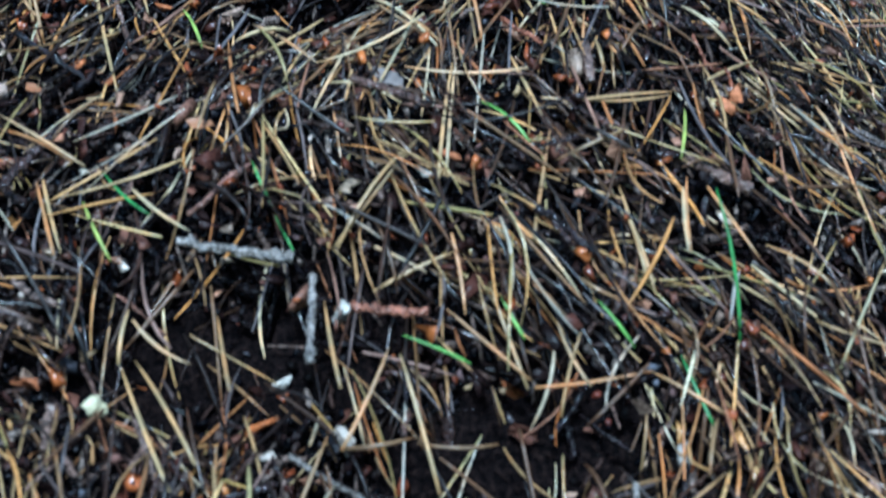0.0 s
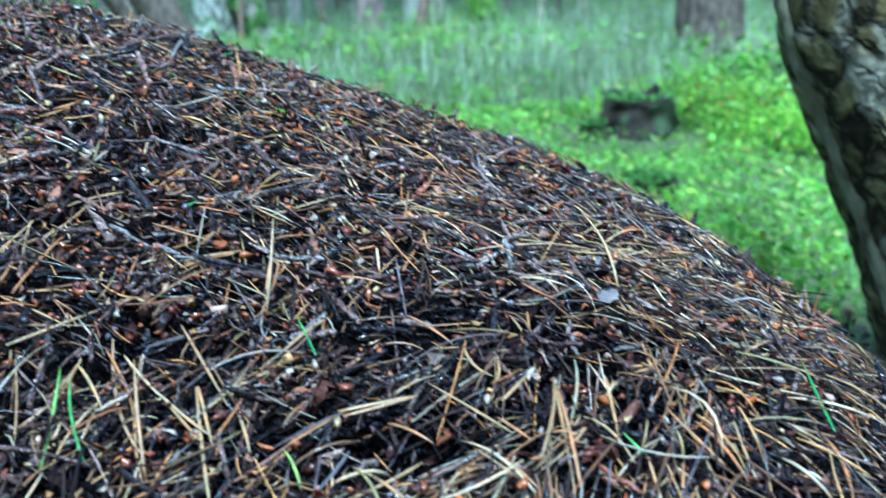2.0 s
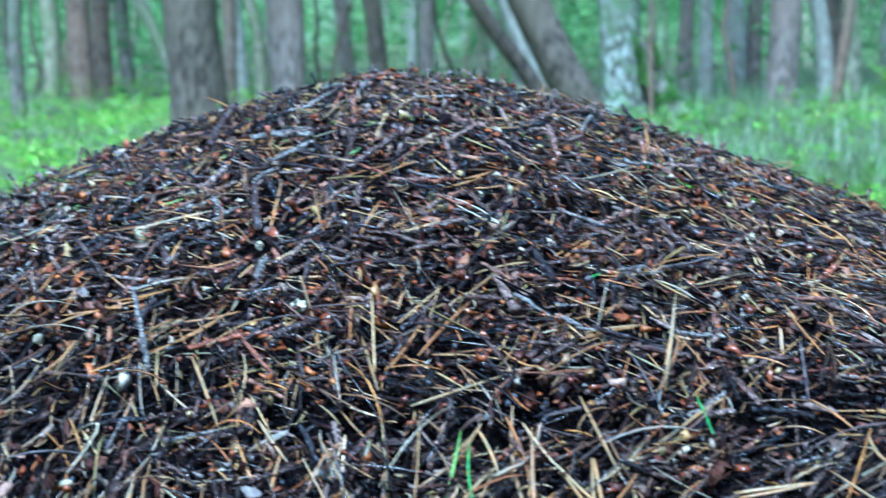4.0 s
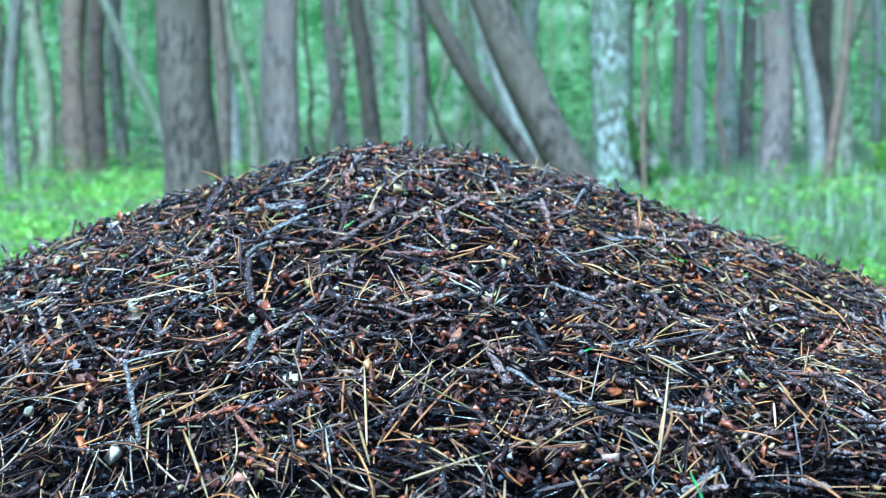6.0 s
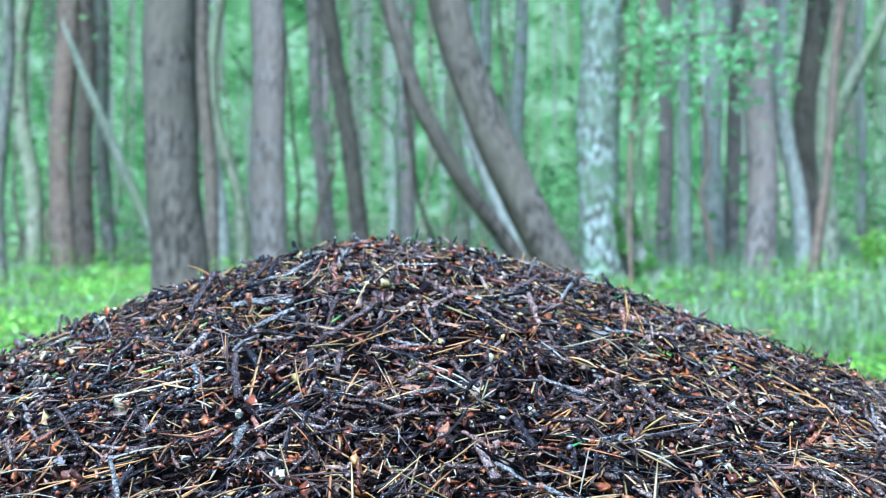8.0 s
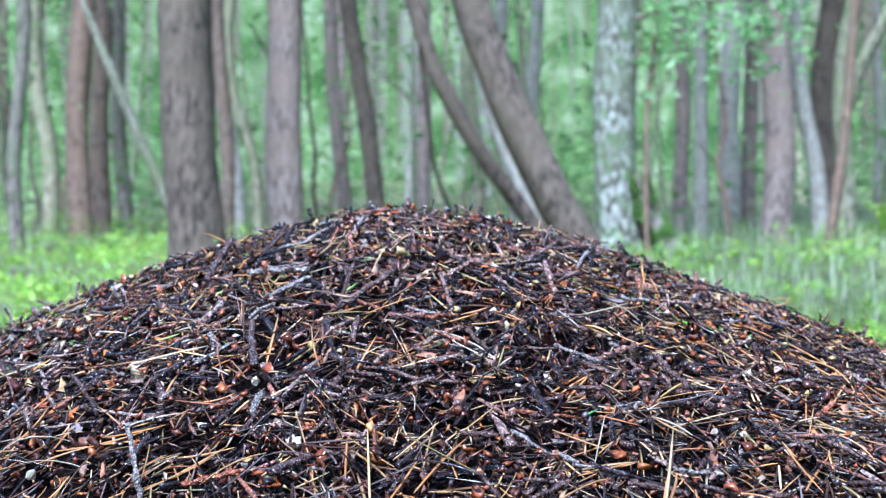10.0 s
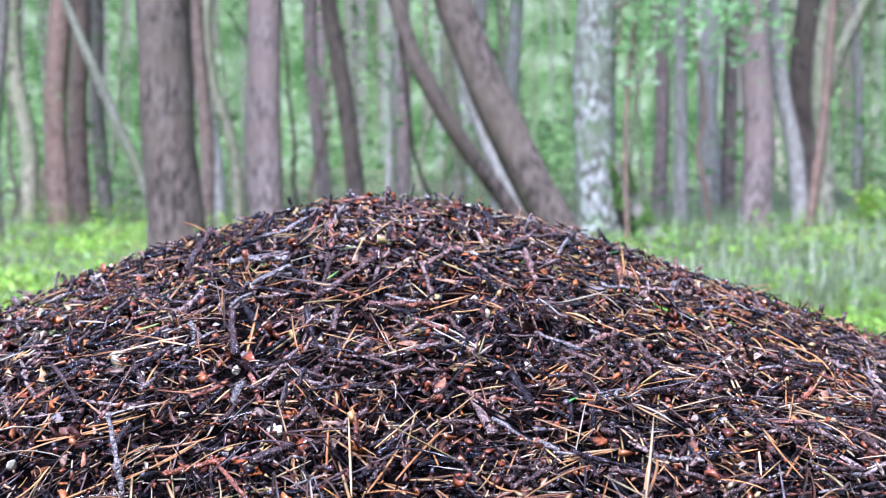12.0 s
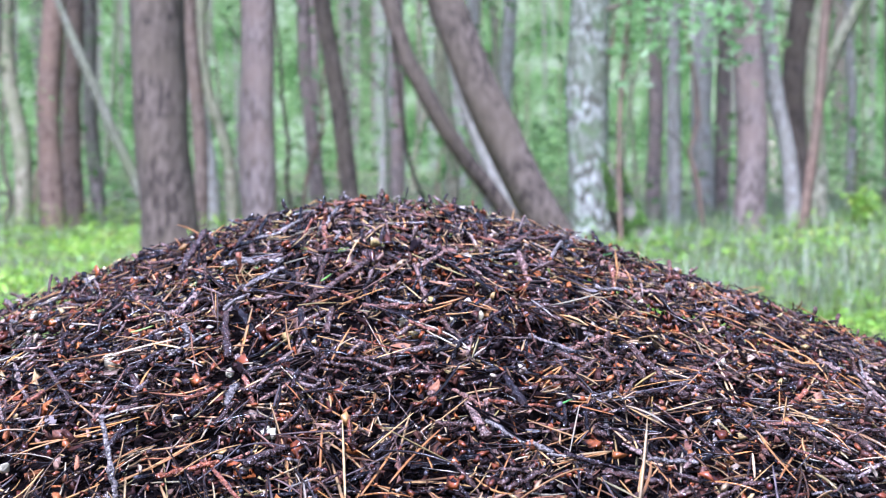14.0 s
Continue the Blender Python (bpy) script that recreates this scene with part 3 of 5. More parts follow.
def needle_rods(p, along, up, length, radius, bend, near):
    """Needles close by get more joints, so that they curve."""
    sets = []
    for sel, prof in ((near, LONG_PROFILE), (~near, N_PROFILE)):
        if sel.any():
            sets.append(tubes(p[sel], along[sel], up[sel], length[sel], radius[sel], bend[sel], prof, 3, 0.7))
    return join(*sets)


def needles(n, mat, name, label, fresh):
    x, y = spots(n)
    w = frontness(x, y)
    near_front = np.clip((0.92 - np.hypot(x, y)) / 0.12, 0, 1) * np.clip((0.22 - x) / 0.16, 0.15, 1)
    keep = rng.random(n) < (0.58 - 0.04 * w - 0.25 * near_front if fresh else 0.72 - 0.3 * w)
    x, y, w = x[keep], y[keep], w[keep]
    m = len(x)
    length = np.where(rng.random(m) < 0.28 + 0.42 * w, rng.uniform(0.032, 0.066, m), rng.uniform(0.009, 0.028, m))
    p, along, up, nrm = lay(x, y, rng.uniform(-0.015, 0.013, m), 0.17 + 0.12 * w, 0.25 + 0.62 * w)
    radius = rng.uniform(0.0006, 0.0011, m)
    bend = rng.normal(0, 1, m) * (0.12 + 0.28 * w)
    near = w > 0.1
    a = needle_rods(p, along, up, length, radius, bend, near)
    # the second needle of a pair, joined at the foot
    pair = rng.random(m) < 0.36
    along2 = unit(along[pair] + rng.normal(0, 0.17, (pair.sum(), 3)))
    foot = p[pair] - unit(along[pair]) * (length[pair] * 0.5)[:, None]
    p2 = foot + along2 * (length[pair] * 0.5)[:, None]
    b = needle_rods(p2, along2, up[pair], length[pair], radius[pair], -bend[pair], near[pair])
    part_data(name, fast_mesh(name, *join(a, b), mat, True), anthill, label, "stuff")


needles(22500, needle_mat, "needle_litter", "tan, straw and grey fallen pine needles", True)
needles(12500, old_mat, "old_needle_litter", "dark brown rotten pine needles", False)


def twigs(n, name, label, lengths, radii, profile, sides, jag, less_front):
    x, y = spots(n, 0.5)
    w = frontness(x, y)
    keep = rng.random(n) < 1.0 - less_front * w
    x, y = x[keep], y[keep]
    m = len(x)
    length = np.minimum(rng.gamma(2.0, lengths[1] / 4, m) + lengths[0], 0.06)
    p, along, up, nrm = lay(x, y, rng.uniform(-0.013, 0.012, m), 0.36, 0.2)
    radius = np.minimum(rng.gamma(2.0, (radii[1] - radii[0]) / 3, m) + radii[0], radii[1])
    t = tubes(p, along, up, length, radius, rng.normal(0, 0.09, m), profile, sides, 0.88, True, jag)
    part_data(name, fast_mesh(name, *t, twig_mat, sides > 4), anthill, label, "stuff")


twigs(9200, "thin_twig_litter", "thin dark twig splinters", (0.007, 0.034), (0.0005, 0.0018), (0.8, 1.1, 0.85, 1.15, 0.75), 4, 0.3, 0.75)
twigs(2300, "twig_litter", "short knobbly pine twigs with scaly bark", (0.010, 0.034), (0.0010, 0.0026), (0.75, 1.0, 1.12, 0.95, 1.15, 0.95, 1.12, 0.92, 1.1, 0.95, 0.85), 6, 0.17, 0.8)


def stubs(n):
    """Short twig ends that stick up out of the mound's top and shoulders."""
    a, r = rng.uniform(0, 2 * np.pi, n), 0.75 * np.sqrt(rng.random(n))
    x, y = PEAK_X + r * np.cos(a), PEAK_Y - 0.1 + 0.5 * r * np.sin(a)
    p, along, up, nrm = lay(x, y, np.full(n, 0.004), 0.0, 0.0)
    length = rng.uniform(0.009, 0.026, n)
    along = unit(nrm * rng.uniform(0.15, 1.0, n)[:, None] + rng.normal(0, 0.5, (n, 3)))
    t = tubes(p + along * (length * 0.3)[:, None], along, rng.normal(0, 1, (n, 3)), length, rng.uniform(0.0006, 0.0022, n), rng.normal(0, 0.1, n), (1.0, 0.85, 1.15, 0.9, 1.35, 1.1), 6, 0.9, True, 0.2)
    part_data("twig_stub_litter", fast_mesh("twig_stub_litter", *t, twig_mat, True), anthill, "short twig ends sticking up", "stuff")


stubs(560)


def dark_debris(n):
    """Rotten twig ends and bark slivers lying deep between the needles of the near flank, their colour darkened as
    hollow shade.
    """
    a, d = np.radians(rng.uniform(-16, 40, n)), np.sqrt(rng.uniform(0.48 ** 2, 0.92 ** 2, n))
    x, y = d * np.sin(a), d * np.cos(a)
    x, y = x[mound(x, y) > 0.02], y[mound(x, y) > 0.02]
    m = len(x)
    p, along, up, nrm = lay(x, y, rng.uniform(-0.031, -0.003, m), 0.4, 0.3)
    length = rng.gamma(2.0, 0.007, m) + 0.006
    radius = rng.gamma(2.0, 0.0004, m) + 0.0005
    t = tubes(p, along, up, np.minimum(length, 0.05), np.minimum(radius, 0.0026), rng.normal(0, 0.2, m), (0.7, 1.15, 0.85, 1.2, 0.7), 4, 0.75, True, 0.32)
    part_data("debris_litter", fast_mesh("debris_litter", *t, debris_mat), anthill, "wet dark twig ends and bark slivers, coloured darker for hollow shade", "stuff")


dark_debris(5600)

# a bud scale: a small cupped plate with thickness
SCALE_V = [(-1, 0.1, 0.05), (-0.5, 0.75, -0.05), (0.45, 0.6, 0.1), (1.0, 0, 0.2), (0.4, -0.7, -0.02), (-0.6, -0.6, -0.1), (0.05, 0, 0.34), (0.05, 0, 0.14)]
SCALE_F = [(0, 1, 6), (1, 2, 6), (2, 3, 6), (3, 4, 6), (4, 5, 6), (5, 0, 6), (1, 0, 7), (2, 1, 7), (3, 2, 7), (4, 3, 7), (5, 4, 7), (0, 5, 7)]
CRUMB_V = [(-1, 0, 0), (0.2, 0.9, 0.1), (0.9, -0.1, -0.1), (0, -0.8, 0.15), (0.1, 0.1, 0.8), (-0.1, 0, -0.8)]
CRUMB_F = [(0, 3, 4), (3, 2, 4), (2, 1, 4), (1, 0, 4), (3, 0, 5), (2, 3, 5), (1, 2, 5), (0, 1, 5)]
CHIP_V = [(-1, -0.45, -0.12), (0.8, -0.55, -0.2), (1.1, 0.3, -0.1), (-0.85, 0.5, -0.16), (-0.9, -0.4, 0.16), (0.9, -0.3, 0.1), (0.95, 0.42, 0.2), (-1.05, 0.35, 0.1)]
CHIP_F = [(3, 2, 1, 0), (4, 5, 6, 7), (0, 1, 5, 4), (1, 2, 6, 5), (2, 3, 7, 6), (3, 0, 4, 7)]


def bits(n, v, f, sizes, mat, name, label, thin, less_front, tilt, lift, smooth=False, uneven=0.33):
    x, y = spots(n, 0.6)
    keep = rng.random(n) < 1.0 - less_front * frontness(x, y)
    x, y = x[keep], y[keep]
    m = len(x)
    p, along, up, nrm = lay(x, y, rng.uniform(*lift, m), tilt, 0.0)
    side = unit(np.cross(up, along))
    size = rng.uniform(*sizes, m) * rng.uniform(0.7, 1.2, m)
    s = stamp(v, f, p, along * rng.uniform(0.75, 1.35, m)[:, None], side * rng.uniform(*thin, m)[:, None], np.cross(along, side), size)
    s[0][:] += rng.normal(0, uneven, s[0].shape) * np.repeat(size, len(v))[:, None]
    part_data(name, fast_mesh(name, *s, mat, smooth), anthill, label, "stuff")


bits(13500, SCALE_V, SCALE_F, (0.0015, 0.0050), scale_mat, "bud_scale_litter", "red-brown, orange and pale bud scales", (0.45, 1.1), 0.65, 0.7, (-0.006, 0.012))
bits(15000, CHIP_V, CHIP_F, (0.0014, 0.0056), chip_mat, "bark_chip_litter", "small dark flakes of pine bark", (0.5, 1.2), 0.3, 0.5, (-0.012, 0.008))
bits(14500, CRUMB_V, CRUMB_F, (0.0016, 0.0046), crumb_mat, "soil_crumb_litter", "dark round soil crumbs, blackened further as gap shade", (0.7, 1.1), 0.0, 0.6, (-0.024, -0.005))

GOLD = (1 + math.sqrt(5)) / 2
BEAD_V = [(a * 0.53, b * 0.53, c * 0.53) for q in (-1, 1) for r in (-GOLD, GOLD) for a, b, c in ((q, r, 0), (0, q, r), (r, 0, q))]
BEAD_F = [f for f in itertools.combinations(range(12), 3) if all(math.dist(BEAD_V[p], BEAD_V[q]) < 1.2 for p, q in itertools.combinations(f, 2))]
BEAD_F = [f if np.dot(np.cross(np.subtract(BEAD_V[f[1]], BEAD_V[f[0]]), np.subtract(BEAD_V[f[2]], BEAD_V[f[0]])), BEAD_V[f[0]]) > 0 else f[::-1] for f in BEAD_F]
bits(4200, BEAD_V, BEAD_F, (0.0008, 0.0025), bead_mat, "seed_litter", "round glossy buds and seeds, dark, red-brown and orange", (0.6, 1.0), 0.7, 0.9, (-0.004, 0.009), True, 0.14)


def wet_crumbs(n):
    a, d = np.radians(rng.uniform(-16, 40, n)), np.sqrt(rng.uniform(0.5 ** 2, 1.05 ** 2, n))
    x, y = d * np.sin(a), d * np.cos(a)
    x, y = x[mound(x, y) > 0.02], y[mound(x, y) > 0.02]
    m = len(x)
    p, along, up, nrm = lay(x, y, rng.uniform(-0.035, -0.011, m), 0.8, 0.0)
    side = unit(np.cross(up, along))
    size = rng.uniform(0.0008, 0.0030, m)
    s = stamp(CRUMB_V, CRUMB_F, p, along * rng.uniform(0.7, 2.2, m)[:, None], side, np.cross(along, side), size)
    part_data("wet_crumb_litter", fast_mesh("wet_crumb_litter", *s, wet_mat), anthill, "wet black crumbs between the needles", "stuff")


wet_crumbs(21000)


# ---- trees ----
def tube_mesh(name, path, radii, mat, sides=14, rough=0.06, seed=0, flare=0.0, lobes=5):
    """A bark-covered trunk along a path, with uneven girth and a flared foot."""
    path = [Vector(p) for p in path]
    v, loops, sizes = [], [], []
    n = len(path)
    for i, (p, r) in enumerate(zip(path, radii)):
        d = (path[min(i + 1, n - 1)] - path[max(i - 1, 0)]).normalized()
        a = d.orthogonal().normalized() if abs(d.z) < 0.5 else (Vector((1, 0, 0)) - d * d.x).normalized()
        b = d.cross(a)
        for k in range(sides):
            t = k / sides * 2 * math.pi
            q = noise.noise((math.cos(t) * 1.7 + seed, math.sin(t) * 1.7, p.z * 2.3 + seed))
            g = 1 + rough * 2 * q
            if flare:
                g += flare * math.exp(-p.z / (r * 1.6)) * (0.6 + 0.5 * math.sin(lobes * t + seed))
            v.append(p + (a * math.cos(t) + b * math.sin(t)) * r * g)
    for i in range(n - 1):
        for k in range(sides):
            k2 = (k + 1) % sides
            loops += [i * sides + k, i * sides + k2, (i + 1) * sides + k2, (i + 1) * sides + k]
            sizes.append(4)
    loops += list(range((n - 1) * sides, n * sides))
    sizes.append(sides)
    return fast_mesh(name, np.array(v), np.array(loops), sizes, mat, True)


LEAF_V = [(-1, 0, 0), (-0.2, 0.5, 0.12), (0.5, 0.4, 0.1), (1, 0, -0.1), (0.5, -0.4, 0.1), (-0.2, -0.5, 0.12)]
LEAF_F = [(0, 1, 2, 3), (0, 3, 4, 5)]
SPRAY_V = [(-1, 0, 0), (-0.2, 0.3, 0.1), (1, 0.08, -0.15), (1, -0.08, -0.15), (-0.2, -0.3, 0.1), (0, 0, 0.35), (1.1, 0, 0.3)]
SPRAY_F = [(0, 1, 2), (0, 3, 4), (0, 6, 5)]


def random_axes(n, gen, flat=0.0):
    a = unit(gen.normal(0, 1, (n, 3)) * np.array([1, 1, 1 - flat]))
    b = unit(np.cross(a, unit(gen.normal(0, 1, (n, 3)) * np.array([1 - flat, 1 - flat, 1]))))
    return a, b, np.cross(a, b)


def crown_mesh(name, mat, seed, low, high, spread, count, size, shape):
    """Foliage in clumps at the ends of limbs: an uneven crown with gaps."""
    gen = np.random.default_rng(seed)
    clumps = 34
    h = gen.uniform(low, high, clumps)
    t = (h - low) / (high - low)
    a = gen.uniform(0, 2 * np.pi, clumps)
    r = spread * gen.uniform(0.25, 1.0, clumps) * np.sin(np.pi * (0.12 + 0.8 * t)) ** 0.8
    c = np.stack([r * np.cos(a), r * np.sin(a), h], 1)
    per = count // clumps
    mid = np.repeat(c, per, 0) + gen.normal(0, 1, (clumps * per, 3)) * np.array([0.5, 0.5, 0.22]) * spread * 0.42
    ax, ay, az = random_axes(len(mid), gen, 0.3)
    v, f = shape
    return fast_mesh(name, *stamp(v, f, mid, ax, ay, az, gen.uniform(0.6, 1.2, len(mid)) * size), mat), c


CROWNS = [crown_mesh("pine_crown", pine_mat, 50 + i, 6.0 + i * 0.5, 12.5 + i * 0.6, 1.9, 612, 0.113, (SPRAY_V, SPRAY_F)) for i in range(3)]
LEAFY = [crown_mesh("leafy_crown", birch_leaf_mat, 60 + i, 4.6, 10.5, 1.8, 680, 0.078, (LEAF_V, LEAF_F)) for i in range(2)]


def limb_meshes(clumps, mat):
    """A few bent limbs from the trunk out to the clumps of foliage."""
    out = []
    for c in clumps[::6]:
        z0 = max(c[2] - 0.5, 3.0)
        mid = np.array([[c[0] / 2, c[1] / 2, (z0 + c[2]) / 2]])
        d = np.array([[c[0], c[1], c[2] - z0]])
        t = tubes(mid, d, np.array([[0.1, 0.2, 1.0]]), np.linalg.norm(d, axis=1), np.array([0.024]), np.array([0.15]), (1.5, 1.0, 0.7, 0.4), 6)
        out.append(fast_mesh("limb", *t, mat, True))
    return out


BOUGH_MESHES = {id(me): limb_meshes(cl, BARK["brown"]) for me, cl in CROWNS + LEAFY}
TREE_LABELS = {
    "ashen": "slender bare tree with pale ashen-pink bark",
    "plum": "tall pine with dusky reddish-brown bark, standing in grass",
    "rust": "thin young pine with rust-brown bark, standing in grass",
    "rosy": "tall pine with warm pinkish-brown bark among the trees",
    "red": "tall pine with reddish-grey plated bark, standing in grass",
    "brown": "tall pine with grey-brown fissured bark, standing in grass",
    "dark": "thin dark-barked tree standing in the grass",
    "pale": "slender pale-barked tree with greenish film on its trunk",
    "moss": "greyish trunk covered with green moss, standing in grass",
    "birch": "birch with white and dark mottled bark and mossy foot",
}


def tree(x, y, radius, path, kind, name, crown, label="", height=12.5, flare=0.1, wiggle=0.02):
    """A whole tree. path: height and sideways shift of the trunk's middle line, lower part; it goes on to the top by itself."""
    z0 = float(ground_height(np.array(x), np.array(y)))
    top = empty(name, (x, y, z0), label or TREE_LABELS[kind], "tree", "trees of the wood")
    hs = [h for h, s in path]
    zs = [-0.08, 0.0, 0.06, 0.14, 0.25, 0.4] + [0.4 + 0.2 * i for i in range(1, 11)] + [2.4 + (height - 2.4) * i / 10 for i in range(1, 11)]
    pts, rad = [], []
    for z in zs:
        s = float(np.interp(z, hs, [s for h, s in path]))
        w = wiggle * math.sin(z * 2.1 + x * 3) * min(1, z) + 0.012 * math.sin(z * 3.1 + y)
        pts.append((s + w, 0.05 * math.sin(z * 0.6 + x) * min(1, z / 3), z))
        rad.append(radius * max(0.12, (1.06 - 0.045 * min(z, 2.4)) * (1 - 0.8 * max(0, z - 2.4) / (height - 2.4))))
    me = tube_mesh("trunk", pts, rad, BARK[kind], 14, 0.07, x * 7 + y, flare)
    part_data("trunk", me, top)
    sway = pts[-6]
    for nm, data in [("limb", me) for me in BOUGH_MESHES[id(crown)]] + [("crown", crown)]:
        o = part_data(nm, data, top)
        o.location = (sway[0], sway[1], 0)
        o.rotation_euler.z = x * 3.3 + y
    return top


def straight(lean):
    return [(0, -0.62 * lean), (0.62, 0), (1.2, 0.6 * lean), (2.4, 1.78 * lean), (6, 3.0 * lean), (20, 3.5 * lean)]


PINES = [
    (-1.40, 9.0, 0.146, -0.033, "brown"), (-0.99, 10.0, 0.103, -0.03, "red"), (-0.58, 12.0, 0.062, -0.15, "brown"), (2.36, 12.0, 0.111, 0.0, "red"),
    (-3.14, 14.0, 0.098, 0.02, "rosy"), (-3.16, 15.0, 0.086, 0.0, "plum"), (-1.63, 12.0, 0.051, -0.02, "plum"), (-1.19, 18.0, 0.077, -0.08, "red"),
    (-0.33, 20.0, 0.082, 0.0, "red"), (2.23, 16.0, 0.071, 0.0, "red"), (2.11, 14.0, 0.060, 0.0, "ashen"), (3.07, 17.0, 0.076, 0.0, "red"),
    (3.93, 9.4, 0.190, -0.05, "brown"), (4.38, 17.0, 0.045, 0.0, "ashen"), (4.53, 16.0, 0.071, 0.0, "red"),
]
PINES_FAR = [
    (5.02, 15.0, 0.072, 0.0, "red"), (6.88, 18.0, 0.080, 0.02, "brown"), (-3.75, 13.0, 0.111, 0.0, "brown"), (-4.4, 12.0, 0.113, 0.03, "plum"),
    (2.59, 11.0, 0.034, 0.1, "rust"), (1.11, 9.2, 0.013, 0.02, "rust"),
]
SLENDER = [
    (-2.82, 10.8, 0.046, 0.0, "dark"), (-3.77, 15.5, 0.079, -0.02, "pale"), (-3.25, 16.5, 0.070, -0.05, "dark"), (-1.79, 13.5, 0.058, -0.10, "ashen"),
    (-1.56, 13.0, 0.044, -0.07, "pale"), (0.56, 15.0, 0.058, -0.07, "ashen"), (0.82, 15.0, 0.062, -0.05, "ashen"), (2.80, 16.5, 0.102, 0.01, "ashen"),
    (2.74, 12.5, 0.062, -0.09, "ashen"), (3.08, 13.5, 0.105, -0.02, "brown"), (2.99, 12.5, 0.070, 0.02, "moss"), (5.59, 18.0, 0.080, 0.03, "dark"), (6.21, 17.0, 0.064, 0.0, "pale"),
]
made = []
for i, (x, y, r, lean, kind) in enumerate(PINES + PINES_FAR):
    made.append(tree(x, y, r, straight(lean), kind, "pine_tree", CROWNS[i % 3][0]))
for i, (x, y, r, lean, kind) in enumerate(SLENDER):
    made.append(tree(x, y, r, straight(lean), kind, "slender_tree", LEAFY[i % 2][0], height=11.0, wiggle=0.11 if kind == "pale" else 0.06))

forked = next(t for t in made if "moss" in t["label"])
fork = [Vector((0.0, 0.0, 1.02)), Vector((0.05, -0.02, 1.25)), Vector((0.15, -0.04, 1.48)), Vector((0.34, -0.06, 1.84)), Vector((0.52, -0.05, 2.3)), Vector((0.66, 0.0, 3.2)), Vector((0.7, 0.0, 4.6))]
part_data("side_trunk", tube_mesh("side_trunk", fork, [0.062, 0.056, 0.05, 0.046, 0.042, 0.034, 0.012], BARK["moss"], 12, 0.08, 6), forked)

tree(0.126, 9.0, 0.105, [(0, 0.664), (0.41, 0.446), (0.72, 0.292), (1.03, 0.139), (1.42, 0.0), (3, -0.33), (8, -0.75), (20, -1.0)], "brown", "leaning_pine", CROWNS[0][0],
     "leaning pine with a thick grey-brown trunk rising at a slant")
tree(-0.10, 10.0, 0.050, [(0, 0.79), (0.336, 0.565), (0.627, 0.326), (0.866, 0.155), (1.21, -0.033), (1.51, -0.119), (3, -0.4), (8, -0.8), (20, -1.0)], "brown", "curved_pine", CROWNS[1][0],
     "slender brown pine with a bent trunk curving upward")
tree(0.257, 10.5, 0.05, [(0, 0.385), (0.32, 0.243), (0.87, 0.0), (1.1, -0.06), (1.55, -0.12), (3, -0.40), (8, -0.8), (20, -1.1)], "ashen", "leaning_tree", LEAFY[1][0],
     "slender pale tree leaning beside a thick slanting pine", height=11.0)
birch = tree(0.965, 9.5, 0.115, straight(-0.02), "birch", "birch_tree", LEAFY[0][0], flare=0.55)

# more of the wood all round, out of the way of the view
woods = np.random.default_rng(5)
count = 0
while count < 60:
    a, d = woods.uniform(0, 2 * math.pi), woods.uniform(7, 38)
    x, y = d * math.sin(a), d * math.cos(a)
    if -0.42 < a < 0.75 and d < 19 or a > 2 * math.pi - 0.42 and d < 19:
        continue
    src = made[int(woods.integers(len(made)))]
    z = float(ground_height(np.array(x), np.array(y)))
    copy_thing(src, pose(x, y, z, 0, 0, woods.uniform(0, 360)))
    count += 1
light_ones = [t for t in made if "pale" in t["label"] or "reddish" in t["label"]]
for i in range(46):
    a, d = math.radians(woods.uniform(-20, 36)), woods.uniform(17.5, 36)
    x, y = d * math.sin(a), d * math.cos(a)
    src = light_ones[int(woods.integers(len(light_ones)))]
    copy_thing(src, pose(x, y, float(ground_height(np.array(x), np.array(y))), 0, 0, woods.uniform(0, 360)))

